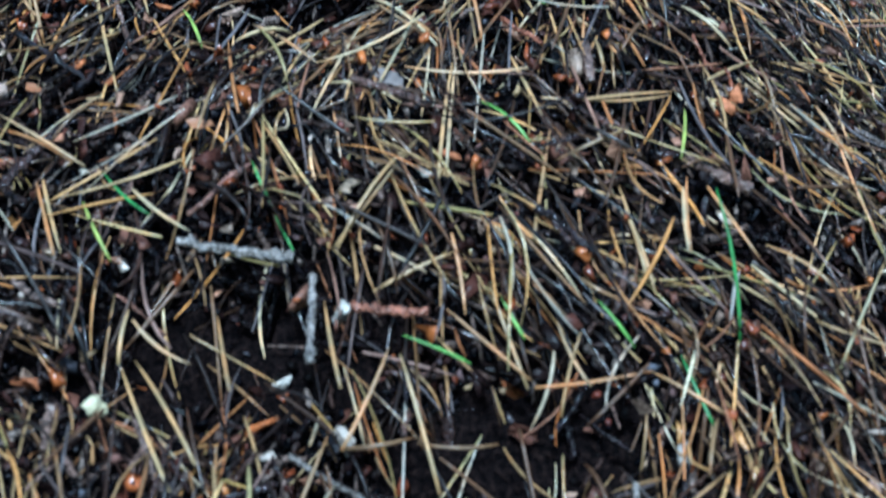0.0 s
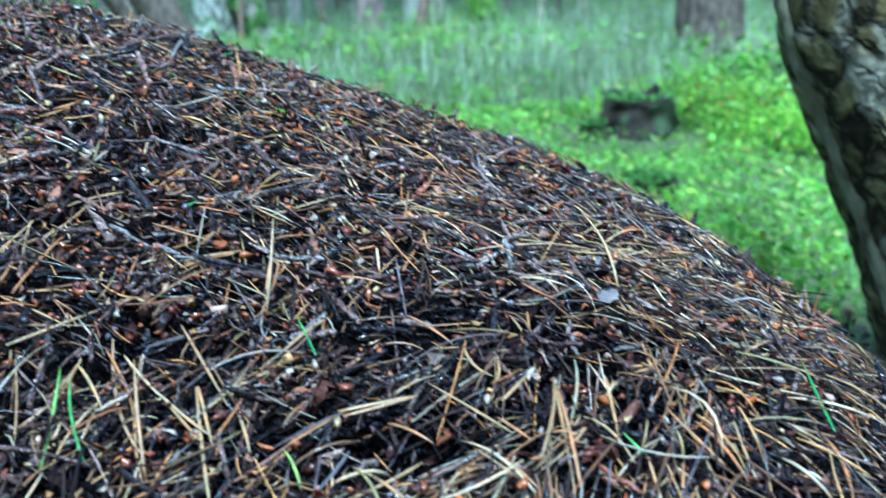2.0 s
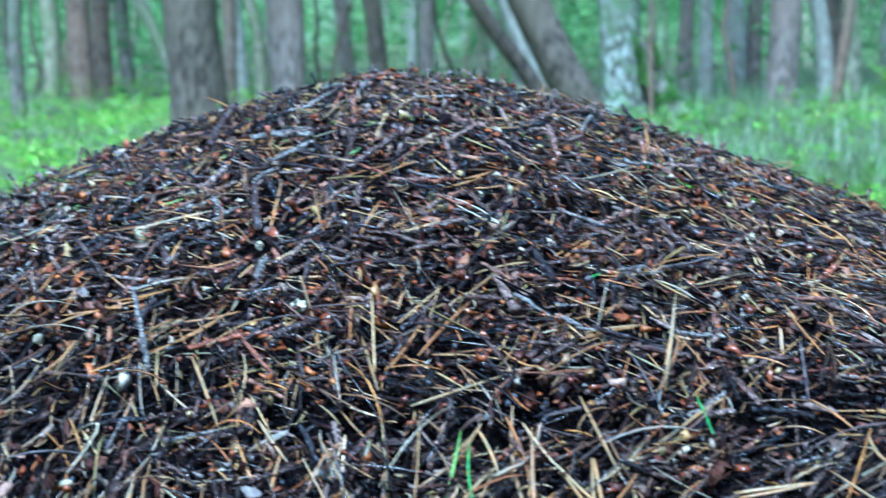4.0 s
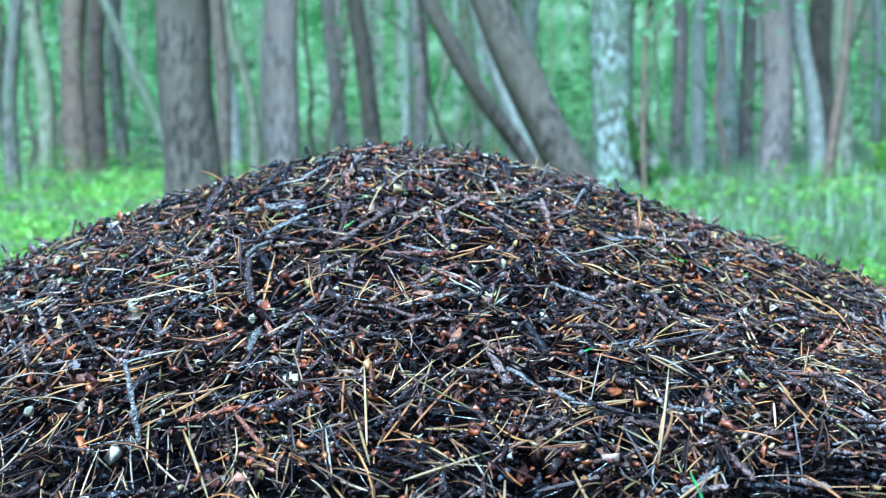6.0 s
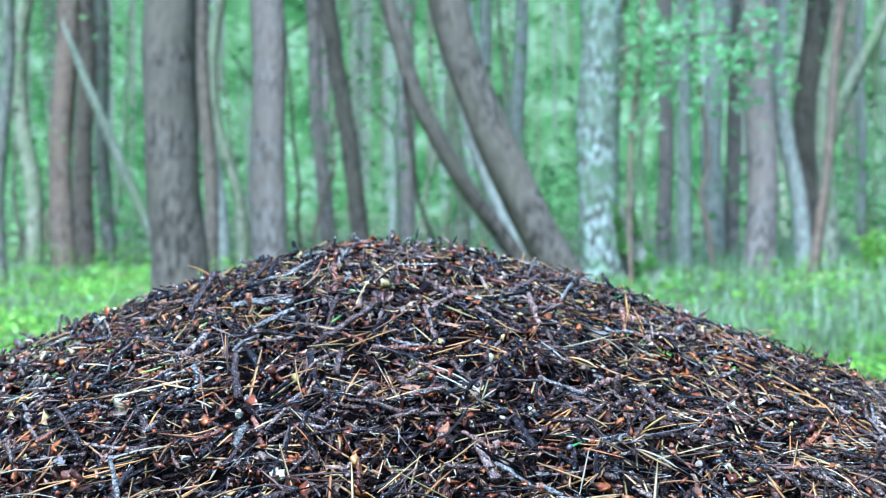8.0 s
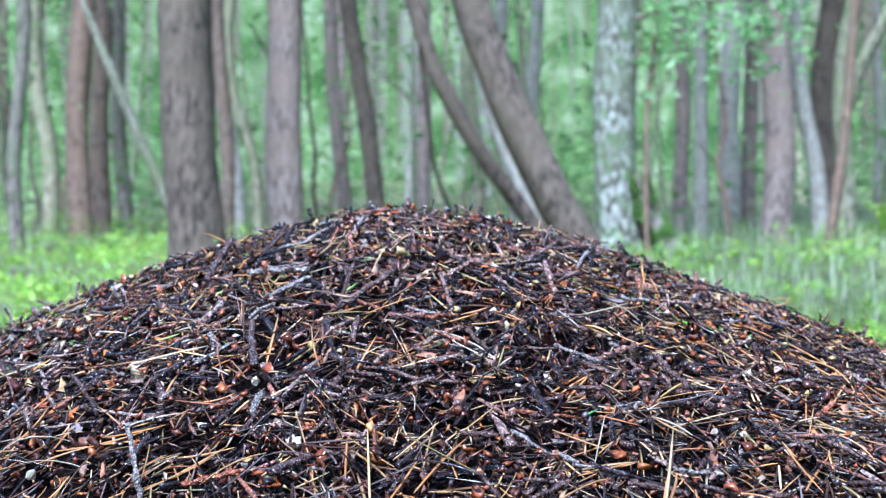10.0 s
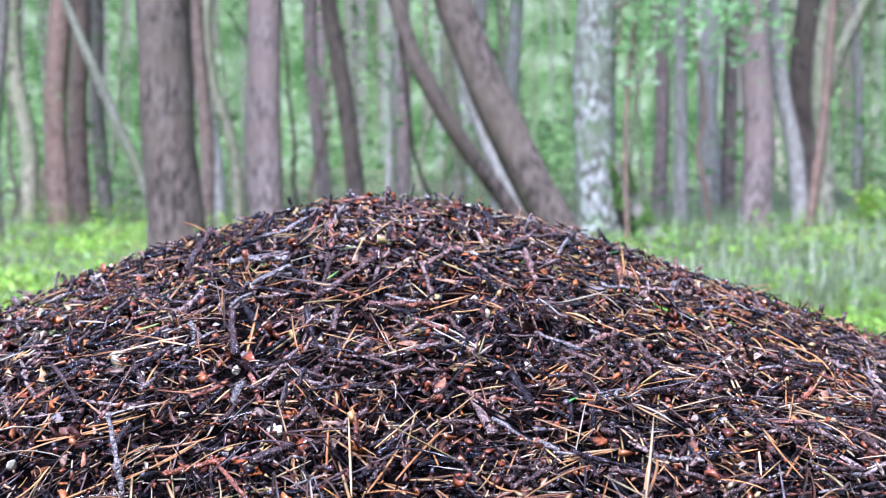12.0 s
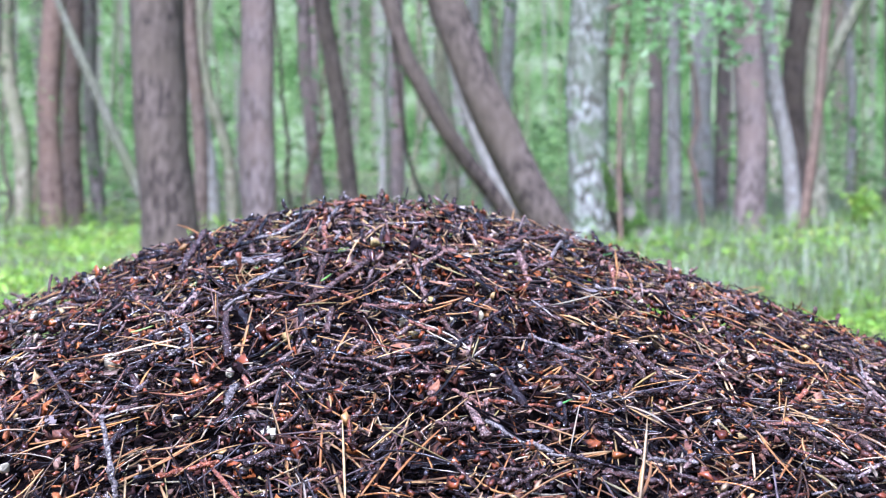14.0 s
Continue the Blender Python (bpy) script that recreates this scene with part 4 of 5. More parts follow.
# ---- the near birch foot beside the mound ----
def near_trunk():
    top = empty("old_birch", (1.31, 2.05, 0.0), "old leaning birch with dark brown bark and pale grey patches", "tree")
    sides = 72
    zs = np.concatenate([np.linspace(-0.1, 1.5, 110), np.linspace(1.6, 10.5, 26)])
    shift = np.interp(zs, [-0.1, 0.06, 0.50, 1.2, 3, 10.5], [0.06, 0.032, -0.175, -0.33, -0.5, -0.8])
    rad = np.interp(zs, [-0.1, 0.05, 0.2, 0.45, 1.4, 10.5], [0.21, 0.185, 0.168, 0.16, 0.14, 0.03])
    t = np.arange(sides) / sides * 2 * np.pi
    zz, tt = np.meshgrid(zs, t, indexing="ij")
    # blocky plates with furrows between them
    gen = np.random.default_rng(3)
    seeds = np.stack([gen.uniform(0, 2 * np.pi, 190), gen.uniform(-0.2, 1.7, 190)], 1)
    dt = np.abs(tt.ravel()[:, None] - seeds[None, :, 0])
    dt = np.minimum(dt, 2 * np.pi - dt) * 0.16
    dz = (zz.ravel()[:, None] - seeds[None, :, 1]) * 0.8
    dd = np.sort(np.maximum(dt, np.abs(dz)) + 0.35 * np.hypot(dt, dz), 1)
    plate = np.clip((dd[:, 1] - dd[:, 0]) / 0.018, 0, 1).reshape(zz.shape)
    plate = np.where(zz > 1.5, 1.0, plate)
    r = rad[:, None] * (1 + 0.09 * np.sin(3 * tt + 1) * np.exp(-zz * 2)) + 0.006 * (plate - 0.6) + 0.010 * (fractal(tt * 9, zz * 42, 5) - 0.45)
    v = np.stack([r * np.cos(tt) + shift[:, None], r * np.sin(tt), zz], -1).reshape(-1, 3)
    n = len(zs)
    i, k = np.meshgrid(np.arange(n - 1), np.arange(sides), indexing="ij")
    k2 = (k + 1) % sides
    q = np.stack([i * sides + k, i * sides + k2, (i + 1) * sides + k2, (i + 1) * sides + k], -1).reshape(-1)
    part_data("trunk", fast_mesh("trunk", v, q, np.full((n - 1) * sides, 4), BARK["birch_foot"], True), top)
    # a pale smooth strip of bark down one side
    zs2 = np.linspace(0.04, 1.45, 48)
    sv, sl, across = [], [], 9
    for row, z in enumerate(zs2):
        s, q = float(np.interp(z, zs, shift)), float(np.interp(z, zs, rad))
        mid = math.radians(178) + 0.05 * math.sin(z * 7)
        for k in range(across):
            u = k / (across - 1) * 2 - 1
            w = u * (0.15 + 0.10 * noise.noise((z * 11, 3.0 * (u > 0), 0.4)))
            reach = q * (1 + 0.09 * math.sin(3 * (mid + w) + 1) * math.exp(-z * 2)) + 0.013 * (1 - u * u) - 0.004 + 0.004 * noise.noise((z * 25, u * 2, 2.0))
            sv.append((reach * math.cos(mid + w) + s, reach * math.sin(mid + w), z))
    for row in range(len(zs2) - 1):
        for k in range(across - 1):
            sl += [row * across + k, row * across + k + 1, (row + 1) * across + k + 1, (row + 1) * across + k]
    part_data("bark_strip", fast_mesh("bark_strip", np.array(sv), np.array(sl), [4] * (47 * (across - 1)), BARK["strip"], True), top, "pale smooth strip of birch bark")
    for data in BOUGH_MESHES[id(LEAFY[1][0])]:
        o = part_data("limb", data, top)
        o.location = (-0.7, 0, 2.2)
    o = part_data("crown", LEAFY[1][0], top)
    o.location = (-0.7, 0, 2.2)


near_trunk()


# ---- stumps and a leaning dead stem ----
def stump(x, y, radius, height, label):
    gen = np.random.default_rng(int(x * 100))
    z0 = float(ground_height(np.array(x), np.array(y)))
    top = empty("tree_stump", (x, y, z0), label, "tree stump", "stumps")
    sides, rings = 28, 12
    v, loops, sizes = [], [], []
    for i in range(rings):
        h = i / (rings - 1)
        for k in range(sides):
            t = k / sides * 2 * math.pi
            r = radius * (1 + 0.45 * math.exp(-h * 4) * (0.6 + 0.6 * math.sin(4 * t + x)) + 0.34 * noise.noise((math.cos(t) * 1.6, math.sin(t) * 1.6, h * 3 + x)))
            z = h * height * (1 + 0.75 * noise.noise((math.cos(t) * 1.3 + y, math.sin(t) * 1.3, 0.5)) + 0.12 * noise.noise((math.cos(t) * 6, math.sin(t) * 6, x)))
            v.append((r * math.cos(t), r * math.sin(t), z - 0.03))
    v.append((0, 0, height * 0.72))
    for i in range(rings - 1):
        for k in range(sides):
            k2 = (k + 1) % sides
            loops += [i * sides + k, i * sides + k2, (i + 1) * sides + k2, (i + 1) * sides + k]
            sizes.append(4)
    for k in range(sides):
        loops += [(rings - 1) * sides + k, (rings - 1) * sides + (k + 1) % sides, rings * sides]
        sizes.append(3)
    part_data("stump_wood", fast_mesh("stump_wood", np.array(v), np.array(loops), sizes, BARK["rotten"], True), top)
    m = 420
    a, rr = gen.uniform(0, 2 * np.pi, m), radius * 1.05 * np.sqrt(gen.random(m))
    mid = np.stack([rr * np.cos(a), rr * np.sin(a), height * (0.66 + 0.18 * rr / radius) + gen.uniform(0, 0.015, m)], 1)
    ax, ay, az = random_axes(m, gen)
    part_data("moss", fast_mesh("moss", *stamp(LEAF_V, LEAF_F, mid, ax, ay, az, gen.uniform(0.005, 0.012, m)), moss_mat), top, "green moss on the broken top", "stuff")


stump(1.95, 5.25, 0.122, 0.15, "dark rotten tree stump with moss on its broken top")
stump(1.49, 3.90, 0.06, 0.075, "small dark stump low in the grass")
stump(1.74, 5.1, 0.045, 0.07, "low dark root stub beside a rotten stump")


def dead_stem():
    path = [Vector((-2.06, 13.0, -0.05)), Vector((-2.30, 13.0, 0.5)), Vector((-2.56, 13.02, 1.1)), Vector((-2.76, 13.05, 1.56)), Vector((-2.86, 13.1, 1.8)), Vector((-2.94, 13.1, 2.0))]
    me = tube_mesh("dead_stem", path, [0.050, 0.046, 0.042, 0.036, 0.026, 0.010], BARK["dull"], 12, 0.08, 4)
    tagged(new("dead_stem", me), "pale dead stem leaning slantwise among the trees", "dead tree")


dead_stem()


# ---- plants of the forest floor ----
def open_floor(x, y):
    """Where plants can stand: off the mound, the old birch and the stump."""
    return (mound(x, y) < 0.025) & (np.hypot(x - 1.33, y - 2.05) > 0.38) & (np.hypot(x - 1.90, y - 5.12) > 0.24)


def scatter(n, gen, near, far, bearing, power=1.0):
    a = np.radians(gen.uniform(*bearing, n))
    u, p = gen.random(n), power + 1
    d = (near ** p + u * (far ** p - near ** p)) ** (1 / p)
    return d * np.sin(a), d * np.cos(a)


def grass(n, near, far, tall, wide, bearing, seed, name, label, mat, power=0.3):
    gen = np.random.default_rng(seed)
    x, y = scatter(n, gen, near, far, bearing, power)
    keep = (fractal(x * 0.9 + seed, y * 0.9, seed) + gen.normal(0, 0.08, n) > 0.36) & open_floor(x, y)
    x, y = x[keep], y[keep]
    m = len(x)
    h = gen.uniform(*tall, m) * (0.6 + 0.9 * fractal(x * 1.4, y * 1.4, seed + 3)) * np.where(x < 0.1 * y, 0.42, 1.0)
    a = gen.uniform(0, 2 * np.pi, m)
    lean = np.stack([np.cos(a), np.sin(a), np.zeros(m)], 1) * (h * gen.uniform(0.1, 0.7, m))[:, None]
    side = np.stack([-np.sin(a), np.cos(a), np.zeros(m)], 1) * gen.uniform(*wide, m)[:, None]
    base = np.stack([x, y, ground_height(x, y) - 0.01], 1)
    up = np.zeros((m, 3))
    up[:, 2] = h
    v = np.stack([base - side, base + side, base + up * 0.6 + lean * 0.35 + side * 0.8, base + up * 0.6 + lean * 0.35 - side * 0.8, base + up + lean], 1).reshape(-1, 3)
    one = np.array([0, 1, 2, 3, 3, 2, 4])
    loops = (one[None, :] + (np.arange(m) * 5)[:, None]).reshape(-1)
    tagged(new(name, fast_mesh(name, v, loops, np.tile([4, 3], m), mat)), label, "grass", kind="stuff")


grass(24000, 1.7, 9.5, (0.03, 0.11), (0.0012, 0.003), (-32, 46), 41, "near_grass", "short green grass on the forest floor", grass_mat)
grass(52000, 6.0, 22.0, (0.08, 0.26), (0.0016, 0.0038), (-26, 42), 42, "far_grass", "taller pale green grass among the trees", pale_grass_mat, 0.6)
grass(9000, 2.0, 14.0, (0.05, 0.16), (0.003, 0.006), (46, 328), 43, "grass_all_round", "thin grass of the wood", grass_mat)


BLADE_V = [(-1, 0, 0), (0.1, 0.5, 0.1), (1, 0, 0), (0.1, -0.5, 0.1)]
BLADE_F = [(0, 1, 2, 3)]


def herbs(n, near, far, bearing, size, seed, name, label, mat, tall, limit):
    gen = np.random.default_rng(seed)
    x, y = scatter(n, gen, near, far, bearing, 0.7)
    keep = (fractal(x * 0.8 + 2, y * 0.8, seed) + gen.normal(0, 0.05, n) > limit) & open_floor(x, y)
    x, y = x[keep], y[keep]
    m = len(x)
    z = ground_height(x, y) + tall * gen.random(m) * (0.4 + 1.2 * fractal(x * 2.2, y * 2.2, seed + 1))
    ax, ay, az = random_axes(m, gen, 0.55)
    s = stamp(BLADE_V, BLADE_F, np.stack([x, y, z], 1), ax, ay, az, gen.uniform(*size, m))
    tagged(new(name, fast_mesh(name, *s, mat)), label, "plants", kind="stuff")


def clumps(count, per, near, far, bearing, size, seed, name, label, mat):
    """Low cushions of bilberry and moss: leaves over many small uneven domes with dark gaps between."""
    gen = np.random.default_rng(seed)
    cx, cy = scatter(count, gen, near, far, bearing, 0.9)
    keep = (fractal(cx * 0.7 + 4, cy * 0.7, seed) > 0.34) & open_floor(cx, cy)
    cx, cy = cx[keep], cy[keep]
    wide = gen.uniform(0.07, 0.26, len(cx))
    tall = wide * gen.uniform(0.45, 0.95, len(cx))
    k = gen.integers(0, len(cx), per * len(cx))
    a, r = gen.uniform(0, 2 * np.pi, len(k)), np.sqrt(gen.random(len(k)))
    x, y = cx[k] + wide[k] * r * np.cos(a), cy[k] + wide[k] * r * np.sin(a)
    z = ground_height(x, y) + tall[k] * np.sqrt(np.maximum(1 - r * r, 0)) * gen.uniform(0.55, 1.1, len(k)) + 0.004
    ok = open_floor(x, y)
    x, y, z = x[ok], y[ok], z[ok]
    ax, ay, az = random_axes(len(x), gen, 0.5)
    s = stamp(BLADE_V, BLADE_F, np.stack([x, y, z], 1), ax, ay, az, gen.uniform(*size, len(x)))
    tagged(new(name, fast_mesh(name, *s, mat)), label, "plants", kind="stuff")


herbs(60000, 2.2, 6.6, (2, 50), (0.006, 0.014), 51, "low_herbs", "bright green low leafy plants and moss", herb_mat, 0.08, 0.32)
herbs(30000, 3.2, 13.0, (-30, 6), (0.007, 0.017), 52, "low_herbs", "bright green low leafy plants and moss", herb_mat, 0.06, 0.30)
herbs(26000, 8.0, 18.0, (-24, 40), (0.010, 0.024), 53, "far_herbs", "green low plants between the trees", herb_mat, 0.20, 0.42)
clumps(380, 200, 2.4, 6.6, (17, 46), (0.008, 0.017), 54, "bilberry_cushions", "bright yellow-green cushions of bilberry and moss", lime_mat)
clumps(230, 80, 5.0, 12.0, (-26, 17), (0.009, 0.020), 55, "bilberry_cushions", "bright green cushions of moss among the trees", herb_mat)


def fallen_leaves(n):
    """Brown leaf litter on the bare ground round the old birch and the rim of the mound."""
    gen = np.random.default_rng(57)
    x, y = 1.3 + gen.normal(0, 0.24, n), 2.0 + gen.normal(0, 0.24, n)
    keep = mound(x, y) < 0.02
    x, y = x[keep], y[keep]
    ax, ay, az = random_axes(len(x), gen, 0.6)
    s = stamp(LEAF_V, LEAF_F, np.stack([x, y, ground_height(x, y) + gen.uniform(0.002, 0.02, len(x))], 1), ax, ay, az, gen.uniform(0.006, 0.02, len(x)))
    tagged(new("leaf_litter", fast_mesh("leaf_litter", *s, litter_mat)), "dark brown fallen leaves round the old birch", "leaf litter", kind="stuff")


fallen_leaves(2600)


def undergrowth(n, near, far, bearing, size, seed, low, high, limit, name="undergrowth"):
    """Saplings and bushes far in among the trunks: leaves in uneven clumps with gaps."""
    gen = np.random.default_rng(seed)
    x, y = scatter(n, gen, near, far, bearing, 1.0)
    z = gen.uniform(low, high, n)
    c = fractal(x * 0.55 + z * 0.4, y * 0.55 - z * 0.3, seed) * 0.6 + fractal(np.arctan2(x, y) * 22, z * 1.1, seed + 5) * 0.4
    keep = c + gen.normal(0, 0.04, n) > limit
    x, y, z = x[keep], y[keep], z[keep]
    ax, ay, az = random_axes(len(x), gen, 0.4)
    s = stamp(BLADE_V, BLADE_F, np.stack([x, y, z + ground_height(x, y)], 1), ax, ay, az, gen.uniform(*size, len(x)))
    tagged(new(name, fast_mesh(name, *s, bush_mat)), "light green undergrowth of saplings and bushes", "undergrowth", kind="stuff")


undergrowth(42000, 15.0, 45.0, (-24, 40), (0.03, 0.08), 72, 0.0, 1.1, 0.42)
undergrowth(26000, 17.0, 45.0, (-24, 40), (0.04, 0.10), 74, 0.8, 4.6, 0.47)
undergrowth(5200, 11.0, 17.0, (-20, -8), (0.018, 0.045), 75, 0.8, 2.8, 0.50)
undergrowth(12000, 16.0, 45.0, (40, 336), (0.10, 0.22), 73, 0.0, 4.0, 0.42)


def bush(x, y, n, spread, tall, label, mat, seed):
    gen = np.random.default_rng(seed)
    z0 = float(ground_height(np.array(x), np.array(y)))
    top = empty("small_bush", (x, y, z0), label, "bush", "small bushes")
    stems = 7
    tips = np.stack([gen.normal(0, spread * 0.6, stems), gen.normal(0, spread * 0.6, stems), gen.uniform(0.5, 1, stems) * tall], 1)
    for t in tips:
        rod = tubes(t[None] / 2, t[None], np.array([[0.3, 0.2, 0.1]]), np.array([np.linalg.norm(t)]), np.array([0.006]), np.array([0.2]), (1.2, 1, 0.8, 0.5), 6)
        part_data("stem", fast_mesh("stem", *rod, BARK["brown"], True), top)
    k = gen.integers(0, stems, n)
    mid = tips[k] * gen.uniform(0.35, 1.05, n)[:, None] + gen.normal(0, spread * 0.25, (n, 3))
    mid[:, 2] = np.maximum(mid[:, 2], 0.02)
    ax, ay, az = random_axes(n, gen, 0.4)
    part_data("leaves", fast_mesh("leaves", *stamp(LEAF_V, LEAF_F, mid, ax, ay, az, gen.uniform(0.012, 0.027, n)), mat), top, kind="stuff")


bush(2.95, 11.2, 420, 0.13, 0.38, "bright green leafy bush at the foot of the trunks", herb_mat, 81)
bush(2.66, 6.1, 1100, 0.26, 0.22, "bright green bilberry bush beside the stump", herb_mat, 82)

def sapling(seed):
    """A thin young stem with a few bare side shoots and sparse leaves at the top."""
    gen = np.random.default_rng(seed)
    top = empty("sapling", (0, 0, 0), "thin crooked sapling with a bare pale stem", "sapling", "saplings")
    tall, r = gen.uniform(3.2, 5.0), gen.uniform(0.014, 0.03)
    path, rad, x, y = [], [], 0.0, 0.0
    for i in range(16):
        h = i / 15
        path.append(Vector((x, y, h * tall - 0.05)))
        rad.append(r * (1.1 - 0.9 * h))
        x, y = x + gen.normal(0, 0.035), y + gen.normal(0, 0.035)
    part_data("stem", tube_mesh("stem", path, rad, BARK[("pale", "moss", "brown", "rust")[seed % 4]], 9, 0.08, seed), top)
    for k in range(5):
        p = path[int(gen.integers(3, 14))]
        a = gen.uniform(0, 2 * math.pi)
        d = np.array([[math.cos(a), math.sin(a), gen.uniform(0.2, 0.9)]]) * gen.uniform(0.25, 0.7)
        rod = tubes(np.array([p]) + d / 2, d, np.array([[0.1, 0.1, 1.0]]), np.linalg.norm(d, axis=1), np.array([r * 0.3]), np.array([0.2]), (1.3, 1.0, 0.8, 0.4), 5)
        part_data("shoot", fast_mesh("shoot", *rod, BARK["brown"], True), top)
    n = 90
    k = gen.integers(6, 16, n)
    mid = np.array([path[i] for i in k]) + gen.normal(0, 0.22, (n, 3))
    ax, ay, az = random_axes(n, gen, 0.4)
    part_data("leaves", fast_mesh("leaves", *stamp(LEAF_V, LEAF_F, mid, ax, ay, az, gen.uniform(0.025, 0.05, n)), birch_leaf_mat), top, kind="stuff")
    return top


def saplings():
    gen = np.random.default_rng(23)
    kinds = [sapling(s) for s in range(4)]
    for i in range(44):
        a, d = math.radians(-17 + 50 * (i + gen.random()) / 44), gen.uniform(11.5, 24)
        x, y = d * math.sin(a), d * math.cos(a)
        m = pose(x, y, float(ground_height(np.array(x), np.array(y))), gen.normal(0, 3), gen.normal(0, 4), gen.uniform(0, 360))
        if i < 4:
            kinds[i].matrix_basis = m
        else:
            copy_thing(kinds[i % 4], m)


saplings()

# the birch's low leafy branch and mossy foot
def birch_dressing():
    gen = np.random.default_rng(91)
    rod = tubes(np.array([[0.38, -0.2, 1.45]]), np.array([[0.75, -0.4, 0.1]]), np.array([[0, 0, 1.0]]), np.array([0.9]), np.array([0.012]), np.array([0.25]), (1.4, 1.1, 0.9, 0.7, 0.4), 7)
    branch = part_data("low_branch", fast_mesh("low_branch", *rod, BARK["brown"], True), birch)
    n = 480
    mid = np.stack([gen.uniform(0.10, 1.0, n), gen.normal(-0.3, 0.2, n), 1.46 + gen.normal(0, 0.16, n) - 0.1 * gen.random(n)], 1)
    ax, ay, az = random_axes(n, gen, 0.4)
    part_data("leaves", fast_mesh("leaves", *stamp(LEAF_V, LEAF_F, mid, ax, ay, az, gen.uniform(0.022, 0.044, n)), young_leaf_mat), branch, "fresh green birch leaves", "stuff")
    path = [Vector((0.10, -0.05, 0.55)), Vector((0.14, -0.07, 0.38)), Vector((0.20, -0.1, 0.24)), Vector((0.29, -0.12, 0.11)), Vector((0.44, -0.14, -0.05))]
    root = part_data("root", tube_mesh("root", path, [0.035, 0.06, 0.07, 0.075, 0.08], BARK["dark"], 12, 0.12, 3), birch, "mossy flared root")
    m = 7000
    u = gen.random(m)
    px = np.interp(u, [0, 0.35, 0.7, 1], [0.10, 0.16, 0.27, 0.44])
    pz = np.interp(u, [0, 0.35, 0.7, 1], [0.55, 0.32, 0.14, 0.0])
    t = gen.uniform(0, 2 * np.pi, m)
    r = np.interp(u, [0, 0.4, 1], [0.05, 0.085, 0.105])
    mid = np.stack([px + r * np.cos(t), -0.1 + r * np.sin(t), pz + gen.normal(0, 0.015, m)], 1)
    keep = fractal(u * 9, t * 2, 4) > 0.43
    ax, ay, az = random_axes(keep.sum(), gen)
    part_data("moss", fast_mesh("moss", *stamp(LEAF_V, LEAF_F, mid[keep], ax, ay, az, gen.uniform(0.006, 0.015, keep.sum())), moss_mat), root, "cushions of green moss", "stuff")


birch_dressing()

# ---- single pieces lying on the mound ----
GREEN = [
    (0.129, 0.639, 0.120, 0.677, 0.006), (0.072, 0.669, 0.056, 0.695, 0.006), (0.305, 0.557, 0.307, 0.593, 0.036), (0.052, 0.654, 0.045, 0.682, 0.006), (0.189, 0.574, 0.163, 0.586, 0.006), (0.214, 0.577, 0.208, 0.591, 0.006), (0.260, 0.566, 0.248, 0.581, 0.006), (0.282, 0.531, 0.278, 0.558, 0.006), (0.243, 0.648, 0.227, 0.677, 0.006), (0.310, 0.635, 0.322, 0.659, 0.006), (0.139, 0.864, 0.136, 0.908, 0.006), (0.279, 0.732, 0.274, 0.748, 0.006), (0.393, 0.756, 0.402, 0.815, 0.014), (0.115, 0.767, 0.111, 0.795, 0.006), (-0.008, 0.809, 0.004, 0.859, 0.022), (0.013, 0.809, 0.009, 0.868, 0.006), (-0.080, 1.276, -0.072, 1.285, 0.006), (0.087, 1.070, 0.097, 1.077, 0.006), (-0.220, 1.223, -0.201, 1.224, 0.006), (0.147, 1.474, 0.176, 1.531, 0.008),
]
STRAW_LOW = [
    (0.147, 0.636, 0.194, 0.666, 0.008), (0.148, 0.635, 0.192, 0.665, 0.006), (0.048, 0.619, 0.056, 0.635, 0.006), (0.057, 0.549, 0.048, 0.607, 0.017), (0.069, 0.557, 0.055, 0.617, 0.010), (0.128, 0.556, 0.156, 0.583, 0.006), (0.164, 0.538, 0.160, 0.580, 0.006), (0.158, 0.614, 0.196, 0.615, 0.006), (0.133, 0.575, 0.137, 0.617, 0.006), (0.089, 0.587, 0.092, 0.626, 0.006), (0.297, 0.593, 0.308, 0.624, 0.006), (0.229, 0.609, 0.253, 0.654, 0.006), (0.197, 0.645, 0.218, 0.690, 0.019), (0.203, 0.651, 0.224, 0.704, 0.007), (0.219, 0.717, 0.198, 0.777, 0.007), (0.266, 0.670, 0.320, 0.669, 0.006), (0.273, 0.585, 0.274, 0.622, 0.006), (0.214, 0.564, 0.264, 0.557, 0.006), (0.291, 0.531, 0.264, 0.557, 0.006), (0.238, 0.560, 0.229, 0.578, 0.006),
]
STRAW_SHOULDER = [
    (0.387, 0.659, 0.362, 0.682, 0.006), (0.342, 0.678, 0.373, 0.690, 0.006), (0.213, 0.566, 0.184, 0.592, 0.006), (0.211, 0.564, 0.205, 0.596, 0.006), (0.029, 0.662, 0.027, 0.699, 0.006), (0.049, 0.703, 0.016, 0.744, 0.006), (0.044, 0.707, 0.015, 0.735, 0.006), (0.230, 0.743, 0.253, 0.799, 0.010), (0.241, 0.714, 0.244, 0.764, 0.033), (0.142, 0.814, 0.183, 0.812, 0.006), (0.219, 0.720, 0.202, 0.767, 0.006), (0.225, 0.775, 0.191, 0.818, 0.006), (0.373, 1.106, 0.413, 1.157, 0.013), (0.335, 0.929, 0.328, 0.979, 0.040), (0.120, 0.920, 0.129, 0.949, 0.050), (0.117, 0.920, 0.134, 0.979, 0.013), (0.080, 0.994, 0.115, 1.002, 0.006), (0.349, 1.034, 0.343, 1.097, 0.006), (0.315, 0.717, 0.302, 0.762, 0.006), (0.042, 0.789, 0.040, 0.824, 0.044),
]
